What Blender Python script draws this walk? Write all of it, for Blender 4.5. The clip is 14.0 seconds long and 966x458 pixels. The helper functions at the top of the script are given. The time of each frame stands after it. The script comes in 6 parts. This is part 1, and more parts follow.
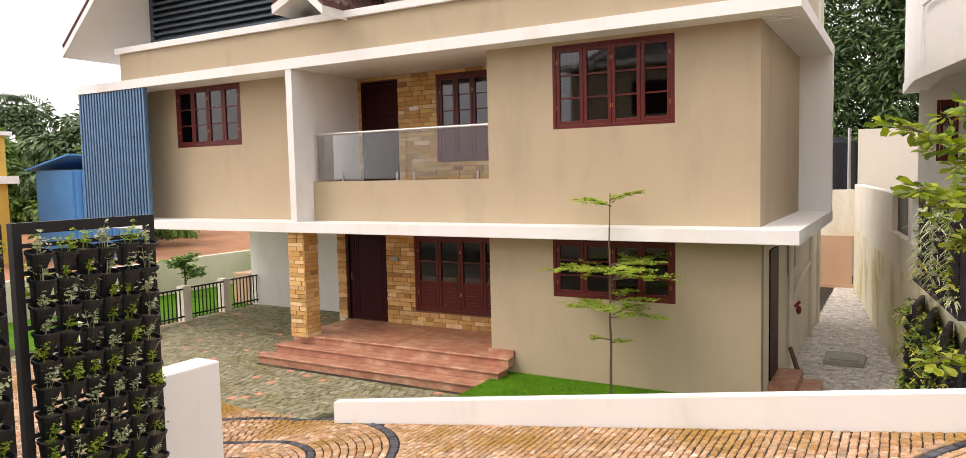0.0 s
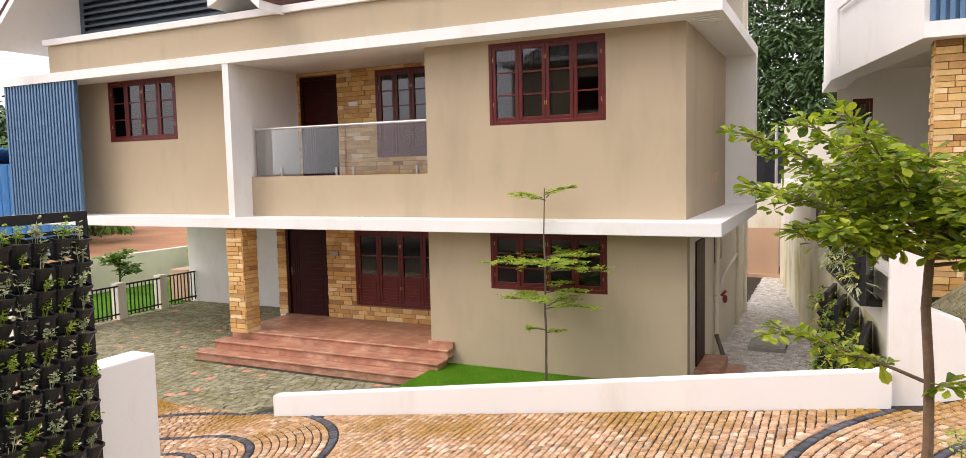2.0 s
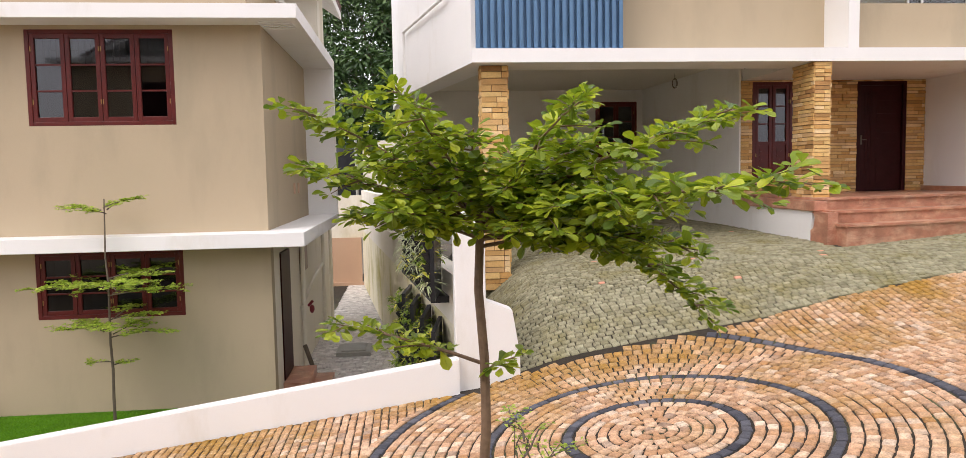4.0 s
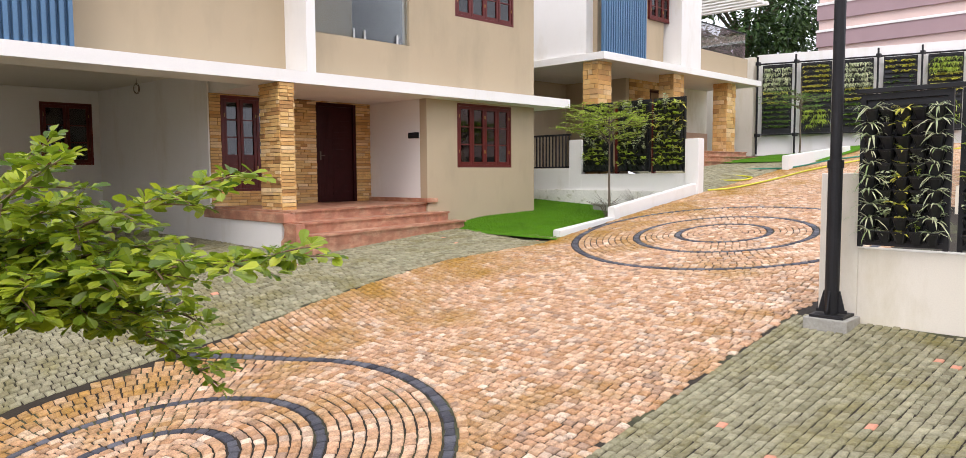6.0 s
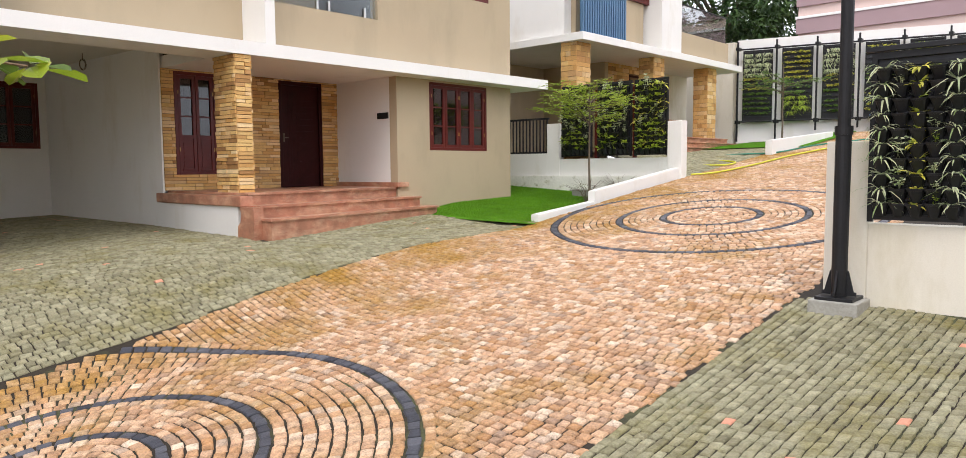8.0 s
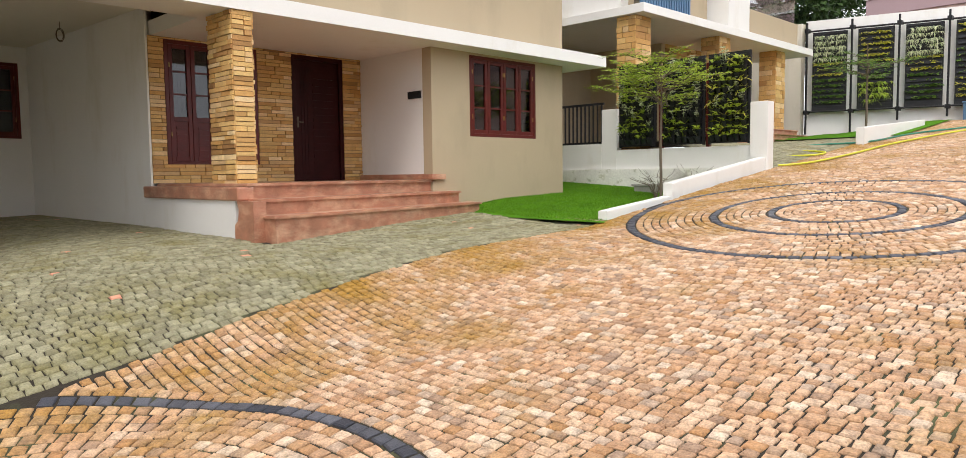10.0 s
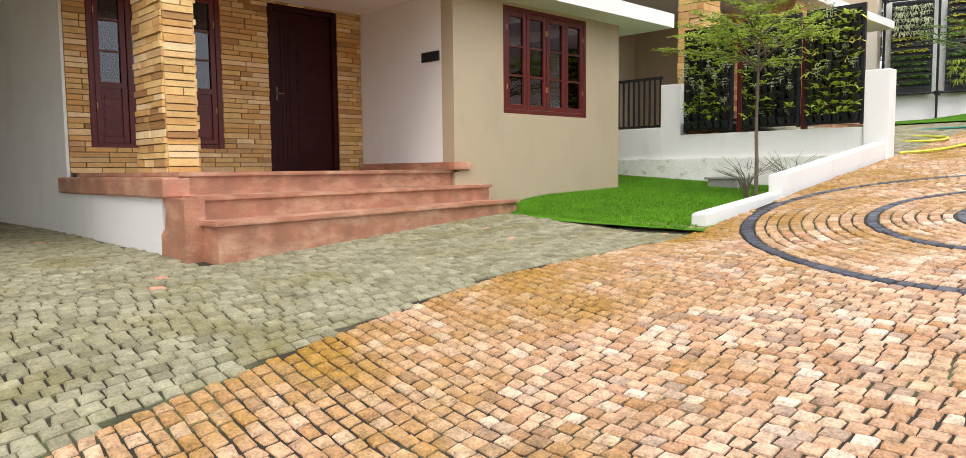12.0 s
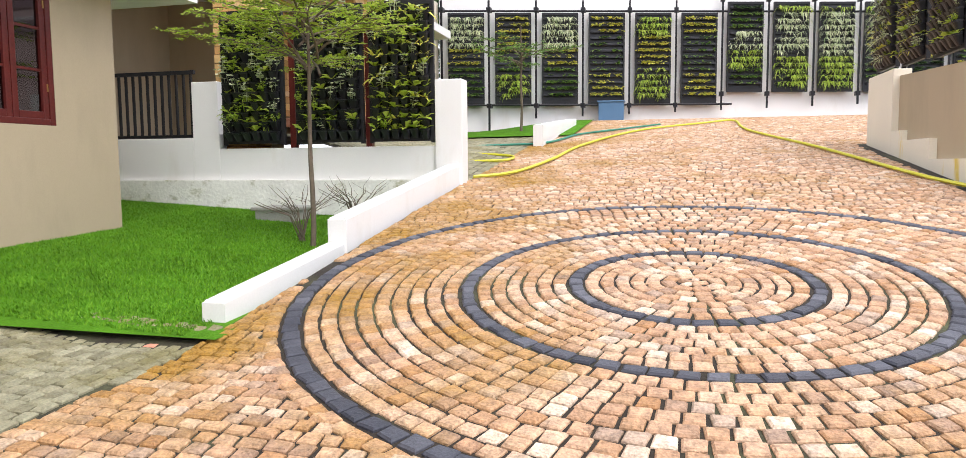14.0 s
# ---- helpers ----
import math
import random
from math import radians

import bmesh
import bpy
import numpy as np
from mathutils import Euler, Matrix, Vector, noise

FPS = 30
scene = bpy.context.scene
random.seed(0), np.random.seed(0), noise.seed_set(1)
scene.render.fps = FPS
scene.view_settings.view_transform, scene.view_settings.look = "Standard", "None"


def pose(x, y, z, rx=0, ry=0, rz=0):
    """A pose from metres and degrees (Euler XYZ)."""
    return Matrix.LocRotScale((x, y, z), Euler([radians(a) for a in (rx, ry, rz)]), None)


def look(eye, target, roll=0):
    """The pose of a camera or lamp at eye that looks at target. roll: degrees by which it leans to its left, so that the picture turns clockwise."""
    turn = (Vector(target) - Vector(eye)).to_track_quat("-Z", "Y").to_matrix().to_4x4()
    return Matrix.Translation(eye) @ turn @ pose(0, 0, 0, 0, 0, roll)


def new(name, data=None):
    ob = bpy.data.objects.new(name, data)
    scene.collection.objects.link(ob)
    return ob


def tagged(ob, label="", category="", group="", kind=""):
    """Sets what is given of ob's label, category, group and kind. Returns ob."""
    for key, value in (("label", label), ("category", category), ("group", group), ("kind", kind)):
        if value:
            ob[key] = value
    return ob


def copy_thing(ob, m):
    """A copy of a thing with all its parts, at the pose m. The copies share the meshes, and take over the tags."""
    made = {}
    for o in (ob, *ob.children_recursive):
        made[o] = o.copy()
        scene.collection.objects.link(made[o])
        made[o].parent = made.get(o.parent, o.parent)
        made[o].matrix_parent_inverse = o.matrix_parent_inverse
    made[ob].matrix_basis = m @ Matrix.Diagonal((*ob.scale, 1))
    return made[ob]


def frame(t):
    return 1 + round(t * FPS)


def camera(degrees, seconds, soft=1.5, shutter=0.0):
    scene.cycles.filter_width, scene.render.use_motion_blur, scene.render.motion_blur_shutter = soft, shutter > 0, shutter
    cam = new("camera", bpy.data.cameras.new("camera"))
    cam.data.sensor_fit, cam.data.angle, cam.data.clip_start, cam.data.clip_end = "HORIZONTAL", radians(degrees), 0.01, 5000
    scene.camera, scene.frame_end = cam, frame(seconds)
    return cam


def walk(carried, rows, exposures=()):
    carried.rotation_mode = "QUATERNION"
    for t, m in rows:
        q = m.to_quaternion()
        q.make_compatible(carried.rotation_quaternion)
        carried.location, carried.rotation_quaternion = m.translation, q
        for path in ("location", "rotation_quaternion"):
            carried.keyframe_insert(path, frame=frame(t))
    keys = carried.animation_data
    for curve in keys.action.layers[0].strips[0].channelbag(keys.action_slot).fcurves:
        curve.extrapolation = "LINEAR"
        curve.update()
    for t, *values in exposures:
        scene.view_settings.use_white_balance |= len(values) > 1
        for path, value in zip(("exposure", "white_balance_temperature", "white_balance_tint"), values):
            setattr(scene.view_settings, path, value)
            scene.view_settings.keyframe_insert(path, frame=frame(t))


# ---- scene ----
cam = camera(66.4, 14.0, soft=0.6)
PATH = [
    (0, (-0.119, -1.112, 1.623), (-1.11, 0.619, 1.477), -1.3),
    (0.5, (-0.027, -1.143, 1.617), (-0.768, 0.707, 1.459), -1.4),
    (1, (0.001, -1.262, 1.672), (-0.555, 0.652, 1.503), -1.4),
    (1.5, (0.06, -1.287, 1.655), (-0.723, 0.546, 1.493), -1.5),
    (2, (0.108, -1.288, 1.638), (-0.751, 0.51, 1.473), -1.3),
    (2.5, (0.146, -1.224, 1.608), (-0.548, 0.645, 1.444), -1.2),
    (3, (0.16, -1.105, 1.563), (-0.394, 0.811, 1.411), -0.9),
    (3.5, (0.162, -1.021, 1.544), (-0.048, 0.963, 1.398), -1.0),
    (3.6, (0.132, -0.99, 1.558), (0.006, 1.0, 1.411), -0.6),
    (4, (0.155, -0.975, 1.544), (0.351, 1.01, 1.396), -1.1),
    (4.2, (0.147, -0.977, 1.545), (0.506, 0.985, 1.402), -0.4),
    (6.5, (0.102, -0.891, 1.688), (1.581, 0.447, 1.527), -0.7),
    (7, (0.166, -0.833, 1.652), (1.641, 0.507, 1.488), -0.7),
    (9.5, (1.884, 0.96, 1.152), (3.31, 2.354, 1.0), -0.4),
    (10, (2.207, 1.56, 1.153), (3.619, 2.969, 1.004), -0.7),
    (10.5, (2.597, 2.228, 1.101), (3.991, 3.654, 0.945), -0.8),
    (11, (3.095, 2.864, 1.014), (4.473, 4.304, 0.857), -0.8),
    (11.5, (3.654, 3.504, 1.016), (5.017, 4.958, 0.852), -0.6),
    (12, (4.173, 3.963, 1.067), (5.558, 5.396, 0.906), -0.6),
    (12.5, (4.897, 4.504, 1.122), (6.581, 5.57, 0.958), -0.4),
    (13, (5.542, 4.89, 1.192), (7.302, 5.826, 1.035), -0.7),
    (13.5, (6.298, 5.128, 1.258), (8.12, 5.936, 1.094), -0.8),
    (14, (6.989, 5.131, 1.408), (8.922, 5.613, 1.232), -0.5),
]
walk(cam, [(t, look(eye, target, roll)) for t, eye, target, roll in PATH], [(0, 0.55, 7000, 18), (0.5, 0.60, 6900, 18), (2.0, 0.60, 6650, 18), (4.2, 0.48, 6500, 18), (6.5, 0.56, 6250, 16), (9.5, 0.50, 6450, 12), (11.0, 0.50, 6500, 11), (12.0, 0.72, 6300, 12), (13.0, 0.79, 6150, 14), (14, 0.80, 6150, 15)])

# ---- light ----
world = bpy.data.worlds.new("world")
scene.world = world
world.use_nodes = True
wn, wl = world.node_tree.nodes, world.node_tree.links
bg = wn["Background"]
sky = wn.new("ShaderNodeTexSky")
sky.sky_type = "NISHITA"
sky.sun_disc = False
SUN_EL, SUN_ROT = radians(52), radians(225)
sky.sun_elevation, sky.sun_rotation = SUN_EL, SUN_ROT
sky.air_density, sky.dust_density, sky.ozone_density = 1.0, 5.0, 0.5
hazy = wn.new("ShaderNodeMix")
hazy.data_type = "RGBA"
hazy.inputs["Factor"].default_value = 0.8
hazy.inputs["B"].default_value = (11.0, 11.2, 11.6, 1)
wl.new(sky.outputs["Color"], hazy.inputs["A"])
wl.new(hazy.outputs["Result"], bg.inputs["Color"])
bg.inputs["Strength"].default_value = 0.125
sun = new("sun", bpy.data.lights.new("sun", "SUN"))
sun.data.energy, sun.data.angle, sun.data.color = 0.9, radians(25), (1.0, 0.96, 0.9)
sun.matrix_world = look((-5, -5, 9), (0, 0, 0))
scene.view_settings.exposure = 0.0

# ---- materials ----


def rgba(c):
    return (c[0], c[1], c[2], 1)


def surface(name, color, rough=0.6, metal=0.0, vary=0.12, scale=3.0, fine=60.0, bump=0.15, pieces="", spread=0.0, tint=None, stain=None, spec=0.5, thin=0.0, runoff=None):
    """Noise at two scales over a base colour; pieces: 'object' or 'island' varies it piece by piece."""
    m = bpy.data.materials.new(name)
    m.use_nodes = True
    n, l = m.node_tree.nodes, m.node_tree.links
    b = n["Principled BSDF"]
    co = n.new("ShaderNodeTexCoord")
    geo = n.new("ShaderNodeNewGeometry")
    big = n.new("ShaderNodeTexNoise")
    big.inputs["Scale"].default_value, big.inputs["Detail"].default_value = scale, 5
    small = n.new("ShaderNodeTexNoise")
    small.inputs["Scale"].default_value, small.inputs["Detail"].default_value = fine, 4
    l.new(geo.outputs["Position"], big.inputs["Vector"])
    l.new(geo.outputs["Position"], small.inputs["Vector"])
    add = n.new("ShaderNodeMath")
    add.operation = "ADD"
    l.new(big.outputs["Fac"], add.inputs[0])
    l.new(small.outputs["Fac"], add.inputs[1])
    rng = n.new("ShaderNodeMapRange")
    rng.inputs["From Min"].default_value, rng.inputs["From Max"].default_value = 0.6, 1.4
    rng.inputs["To Min"].default_value, rng.inputs["To Max"].default_value = 1 - vary, 1 + vary
    l.new(add.outputs[0], rng.inputs["Value"])
    hsv = n.new("ShaderNodeHueSaturation")
    last = None
    if pieces:
        if pieces == "object":
            rnd = n.new("ShaderNodeObjectInfo").outputs["Random"]
        else:
            rnd = geo.outputs["Random Per Island"]
        ramp = n.new("ShaderNodeValToRGB")
        cols = tint or [color]
        ramp.color_ramp.interpolation = "LINEAR"
        while len(ramp.color_ramp.elements) < len(cols):
            ramp.color_ramp.elements.new(0.5)
        for i, c in enumerate(cols):
            ramp.color_ramp.elements[i].position = i / max(1, len(cols) - 1)
            ramp.color_ramp.elements[i].color = rgba(c)
        l.new(rnd, ramp.inputs["Fac"])
        last = ramp.outputs["Color"]
    if last is None:
        base = n.new("ShaderNodeRGB")
        base.outputs[0].default_value = rgba(color)
        last = base.outputs[0]
    if stain:
        # (colour, noise scale, from, to, vertical stretch)
        sc, ss, lo, hi, stretch = stain
        mp = n.new("ShaderNodeMapping")
        mp.inputs["Scale"].default_value = (1, 1, stretch)
        l.new(geo.outputs["Position"], mp.inputs["Vector"])
        sn = n.new("ShaderNodeTexNoise")
        sn.inputs["Scale"].default_value, sn.inputs["Detail"].default_value, sn.inputs["Roughness"].default_value = ss, 6, 0.65
        l.new(mp.outputs["Vector"], sn.inputs["Vector"])
        sr = n.new("ShaderNodeMapRange")
        sr.inputs["From Min"].default_value, sr.inputs["From Max"].default_value = lo, hi
        level = sn.outputs["Fac"]
        if runoff:
            # staining gathers along the low side of the road, where water runs
            sep = n.new("ShaderNodeSeparateXYZ")
            l.new(geo.outputs["Position"], sep.inputs[0])
            band = n.new("ShaderNodeMapRange")
            band.inputs["From Min"].default_value, band.inputs["From Max"].default_value = runoff[0], runoff[1]
            band.inputs["To Max"].default_value = runoff[2]
            l.new(sep.outputs["Y"], band.inputs["Value"])
            more = n.new("ShaderNodeMath")
            more.operation = "ADD"
            l.new(level, more.inputs[0])
            l.new(band.outputs["Result"], more.inputs[1])
            level = more.outputs[0]
        l.new(level, sr.inputs["Value"])
        mix = n.new("ShaderNodeMix")
        mix.data_type = "RGBA"
        l.new(sr.outputs["Result"], mix.inputs["Factor"])
        l.new(last, mix.inputs["A"])
        mix.inputs["B"].default_value = rgba(sc)
        last = mix.outputs["Result"]
    l.new(last, hsv.inputs["Color"])
    l.new(rng.outputs["Result"], hsv.inputs["Value"])
    l.new(hsv.outputs["Color"], b.inputs["Base Color"])
    b.inputs["Roughness"].default_value, b.inputs["Metallic"].default_value = rough, metal
    b.inputs["Specular IOR Level"].default_value = spec
    if thin:
        # light passing through a leaf
        tl = n.new("ShaderNodeBsdfTranslucent")
        l.new(hsv.outputs["Color"], tl.inputs["Color"])
        both = n.new("ShaderNodeMixShader")
        both.inputs["Fac"].default_value = thin
        l.new(b.outputs["BSDF"], both.inputs[1])
        l.new(tl.outputs["BSDF"], both.inputs[2])
        l.new(both.outputs["Shader"], n["Material Output"].inputs["Surface"])
    if bump:
        bp = n.new("ShaderNodeBump")
        bp.inputs["Strength"].default_value, bp.inputs["Distance"].default_value = bump, 0.01
        l.new(small.outputs["Fac"], bp.inputs["Height"])
        l.new(bp.outputs["Normal"], b.inputs["Normal"])
    return m


M = {}
M["tan"] = surface("tan_paint", (0.44, 0.355, 0.235), 0.75, vary=0.05, scale=0.8, fine=90, bump=0.1, stain=((0.36, 0.30, 0.2), 0.9, 0.5, 0.75, 0.3))
M["white"] = surface("white_paint", (0.80, 0.79, 0.76), 0.6, vary=0.04, scale=1.0, fine=80, bump=0.08, stain=((0.70, 0.67, 0.6), 1.6, 0.55, 0.8, 0.35))
M["cream"] = surface("cream_paint", (0.80, 0.75, 0.64), 0.7, vary=0.05, scale=0.8, fine=80, bump=0.1, stain=((0.62, 0.56, 0.4), 1.1, 0.52, 0.75, 0.4))
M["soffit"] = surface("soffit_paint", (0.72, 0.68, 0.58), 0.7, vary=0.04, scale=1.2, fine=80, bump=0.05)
M["stained_cream"] = surface("water_stained_cream_paint", (0.82, 0.76, 0.62), 0.7, vary=0.06, scale=0.9, fine=80, bump=0.1, stain=((0.78, 0.58, 0.10), 1.7, 0.60, 0.68, 0.25))
M["peach"] = surface("peach_plaster", (0.55, 0.36, 0.24), 0.75, vary=0.08, scale=1.0, fine=60, bump=0.1)
M["rough_white"] = surface("weathered_white_plaster", (0.80, 0.79, 0.73), 0.85, vary=0.14, scale=4.0, fine=26, bump=0.9, stain=((0.42, 0.41, 0.28), 2.4, 0.56, 0.66, 1.6))
M["mossy"] = surface("moss_stained_plaster", (0.80, 0.74, 0.55), 0.85, vary=0.1, scale=2.0, fine=40, bump=0.4, stain=((0.50, 0.44, 0.15), 0.9, 0.48, 0.68, 0.8))
M["wood"] = surface("polished_red_brown_wood", (0.105, 0.016, 0.013), 0.32, vary=0.3, scale=5.0, fine=45, bump=0.05, spec=0.25)
M["door_wood"] = surface("dark_polished_wood", (0.032, 0.006, 0.006), 0.4, vary=0.3, scale=4.0, fine=40, bump=0.05, spec=0.1)
M["granite"] = surface("pink_granite", (0.40, 0.18, 0.11), 0.35, vary=0.4, scale=5.0, fine=120, bump=0.03, stain=((0.56, 0.34, 0.22), 2.6, 0.46, 0.66, 2.2))
M["stone"] = surface("sandstone_strips", (0.5, 0.3, 0.13), 0.8, vary=0.2, scale=7, fine=50, bump=0.5, pieces="object", tint=[(0.30, 0.15, 0.05), (0.62, 0.38, 0.13), (0.68, 0.46, 0.18), (0.44, 0.23, 0.075), (0.76, 0.57, 0.31), (0.60, 0.34, 0.11), (0.53, 0.29, 0.09), (0.70, 0.47, 0.19)])
M["stone_back"] = surface("stone_joint", (0.18, 0.11, 0.055), 0.9, vary=0.2)
M["cobble_p"] = surface("granite_cobble", (0.5, 0.33, 0.2), 0.65, vary=0.55, scale=16, fine=70, bump=1.0, pieces="object", tint=[(0.40, 0.225, 0.12), (0.52, 0.32, 0.19), (0.61, 0.43, 0.29), (0.46, 0.265, 0.14), (0.32, 0.21, 0.14), (0.69, 0.54, 0.40), (0.54, 0.32, 0.185), (0.58, 0.40, 0.26), (0.40, 0.21, 0.09), (0.50, 0.32, 0.20)], stain=((0.33, 0.18, 0.03), 0.9, 0.53, 0.80, 1.0), runoff=(5.2, 7.4, 0.21), spec=0.3)
M["cobble"] = surface("granite_cobbles", (0.5, 0.33, 0.2), 0.65, vary=0.55, scale=16, fine=70, bump=1.0, pieces="island", tint=[(0.40, 0.225, 0.12), (0.52, 0.32, 0.19), (0.61, 0.43, 0.29), (0.46, 0.265, 0.14), (0.32, 0.21, 0.14), (0.69, 0.54, 0.40), (0.54, 0.32, 0.185), (0.58, 0.40, 0.26), (0.40, 0.21, 0.09), (0.50, 0.32, 0.20)], stain=((0.33, 0.18, 0.03), 0.9, 0.53, 0.80, 1.0), runoff=(5.2, 7.4, 0.21), spec=0.3)
M["cobble_dark"] = surface("black_granite_cobbles", (0.05, 0.052, 0.06), 0.6, vary=0.3, scale=9, fine=70, bump=0.5, pieces="island", tint=[(0.03, 0.032, 0.042), (0.12, 0.122, 0.14), (0.05, 0.052, 0.065), (0.085, 0.086, 0.1), (0.035, 0.036, 0.046)], spec=0.3)
M["paver"] = surface("grey_green_pavers", (0.23, 0.23, 0.18), 0.8, vary=0.4, scale=10, fine=70, bump=0.6, pieces="island", tint=[(0.19, 0.175, 0.10), (0.29, 0.275, 0.175), (0.235, 0.22, 0.135), (0.33, 0.31, 0.20), (0.26, 0.24, 0.15), (0.18, 0.165, 0.10)], stain=((0.19, 0.165, 0.06), 1.6, 0.50, 0.72, 1.0), spec=0.25)
M["paver_p"] = surface("grey_green_paver", (0.23, 0.23, 0.18), 0.8, vary=0.4, scale=10, fine=70, bump=0.6, pieces="object", tint=[(0.19, 0.175, 0.10), (0.29, 0.275, 0.175), (0.235, 0.22, 0.135), (0.33, 0.31, 0.20), (0.26, 0.24, 0.15), (0.18, 0.165, 0.10)], stain=((0.19, 0.165, 0.06), 1.6, 0.50, 0.72, 1.0), spec=0.25)
M["paver_red"] = surface("terracotta_paver", (0.60, 0.27, 0.17), 0.75, vary=0.2, scale=8, fine=60, bump=0.4)
M["joint"] = surface("sandy_joint", (0.026, 0.019, 0.011), 0.95, vary=0.35, scale=3, fine=50, bump=0.6, stain=((0.09, 0.10, 0.04), 1.3, 0.5, 0.7, 1.0))
M["soil"] = surface("soil", (0.12, 0.09, 0.05), 0.95, vary=0.3, scale=2, fine=40, bump=0.6)
M["gravel"] = surface("pale_cobbled_passage", (0.42, 0.40, 0.36), 0.85, vary=0.3, scale=4, fine=40, bump=0.8)
M["lawn"] = surface("turf", (0.07, 0.19, 0.008), 0.9, vary=0.4, scale=2.5, fine=60, bump=0.8, spec=0.1)
M["grass"] = surface("grass_blades", (0.08, 0.24, 0.015), 0.6, vary=0.3, scale=2.5, fine=30, bump=0, pieces="island", tint=[(0.06, 0.18, 0.006), (0.10, 0.25, 0.010), (0.16, 0.32, 0.018)], spec=0.15)
M["black"] = surface("black_painted_steel", (0.018, 0.018, 0.02), 0.45, vary=0.2, scale=4, fine=60, bump=0.03, spec=0.25)
M["pot"] = surface("black_plastic", (0.016, 0.017, 0.021), 0.42, vary=0.3, scale=5, fine=40, bump=0.03, spec=0.4)
M["blue"] = surface("slate_blue_metal", (0.09, 0.185, 0.31), 0.4, metal=0.2, vary=0.12, scale=2, fine=50, bump=0.02)
M["bright_blue"] = surface("bright_blue_sheet_metal", (0.06, 0.24, 0.55), 0.45, vary=0.15, scale=1.5, fine=30, bump=0.03)
M["slate"] = surface("dark_slate_metal", (0.045, 0.065, 0.085), 0.45, metal=0.2, vary=0.12, scale=2, fine=50, bump=0.02)
M["steel"] = surface("brushed_steel", (0.62, 0.62, 0.60), 0.3, metal=1.0, vary=0.08, scale=4, fine=90, bump=0.02)
M["brass"] = surface("dull_brass", (0.42, 0.26, 0.09), 0.45, metal=0.8, vary=0.1)
M["tile"] = surface("dark_roof_tiles", (0.13, 0.065, 0.055), 0.7, vary=0.3, scale=4, fine=30, bump=0.4)
M["concrete"] = surface("grey_concrete", (0.36, 0.35, 0.31), 0.85, vary=0.2, scale=3, fine=50, bump=0.4)
M["leaf"] = surface("leaves", (0.09, 0.2, 0.03), 0.45, vary=0.25, scale=6, fine=40, bump=0, pieces="island", tint=[(0.06, 0.15, 0.02), (0.14, 0.27, 0.04), (0.26, 0.38, 0.08), (0.10, 0.22, 0.03)], thin=0.4)
M["leaf_tree"] = surface("glossy_tree_leaves", (0.12, 0.24, 0.03), 0.4, vary=0.2, scale=6, fine=40, bump=0, pieces="island", tint=[(0.08, 0.15, 0.014), (0.20, 0.29, 0.018), (0.33, 0.42, 0.022), (0.52, 0.58, 0.04), (0.13, 0.21, 0.016), (0.28, 0.37, 0.02)], thin=0.45)
M["leaf_lime"] = surface("lime_leaves", (0.17, 0.3, 0.04), 0.5, vary=0.25, scale=6, fine=40, bump=0, pieces="island", tint=[(0.20, 0.33, 0.025), (0.38, 0.50, 0.05), (0.52, 0.60, 0.10)], thin=0.4)
M["leaf_dark"] = surface("dark_leaves", (0.03, 0.07, 0.015), 0.5, vary=0.3, scale=2, fine=30, bump=0, pieces="island", tint=[(0.016, 0.045, 0.012), (0.04, 0.095, 0.02), (0.075, 0.14, 0.03), (0.03, 0.075, 0.014)])
M["leaf_pale"] = surface("striped_pale_leaves", (0.35, 0.42, 0.2), 0.5, vary=0.25, scale=8, fine=60, bump=0, pieces="island", tint=[(0.26, 0.36, 0.14), (0.68, 0.70, 0.48), (0.48, 0.54, 0.30)], thin=0.4)
M["leaf_yellow"] = surface("yellow_green_leaves", (0.45, 0.42, 0.06), 0.5, vary=0.25, scale=8, fine=60, bump=0, pieces="island", tint=[(0.32, 0.40, 0.05), (0.75, 0.68, 0.10), (0.60, 0.60, 0.12)], thin=0.4)
M["leaf_bush"] = surface("bushy_leaves", (0.15, 0.24, 0.03), 0.5, vary=0.25, scale=6, fine=40, bump=0, pieces="island", tint=[(0.06, 0.12, 0.012), (0.16, 0.25, 0.025), (0.32, 0.40, 0.05), (0.10, 0.18, 0.02)], thin=0.35)
M["bark"] = surface("bark", (0.13, 0.10, 0.07), 0.9, vary=0.3, scale=6, fine=40, bump=0.6)
M["young_bark"] = surface("smooth_brown_bark", (0.20, 0.125, 0.075), 0.8, vary=0.3, scale=9, fine=60, bump=0.5)
M["hose_y"] = surface("yellow_hose", (0.62, 0.60, 0.03), 0.4, vary=0.1)
M["hose_g"] = surface("green_hose", (0.02, 0.20, 0.13), 0.4, vary=0.1)
M["pink"] = surface("pale_pink_paint", (0.66, 0.50, 0.45), 0.7, vary=0.05, scale=1, fine=60, bump=0.05)
M["mauve"] = surface("mauve_paint", (0.36, 0.25, 0.26), 0.7, vary=0.06, scale=1, fine=60, bump=0.05)
M["red"] = surface("red_plastic", (0.25, 0.02, 0.03), 0.5, vary=0.2)
M["yellow_wall"] = surface("yellow_paint", (0.55, 0.36, 0.06), 0.7, vary=0.1)
M["earth"] = surface("bare_red_earth", (0.35, 0.16, 0.07), 0.95, vary=0.3, scale=1, fine=20, bump=0.5)
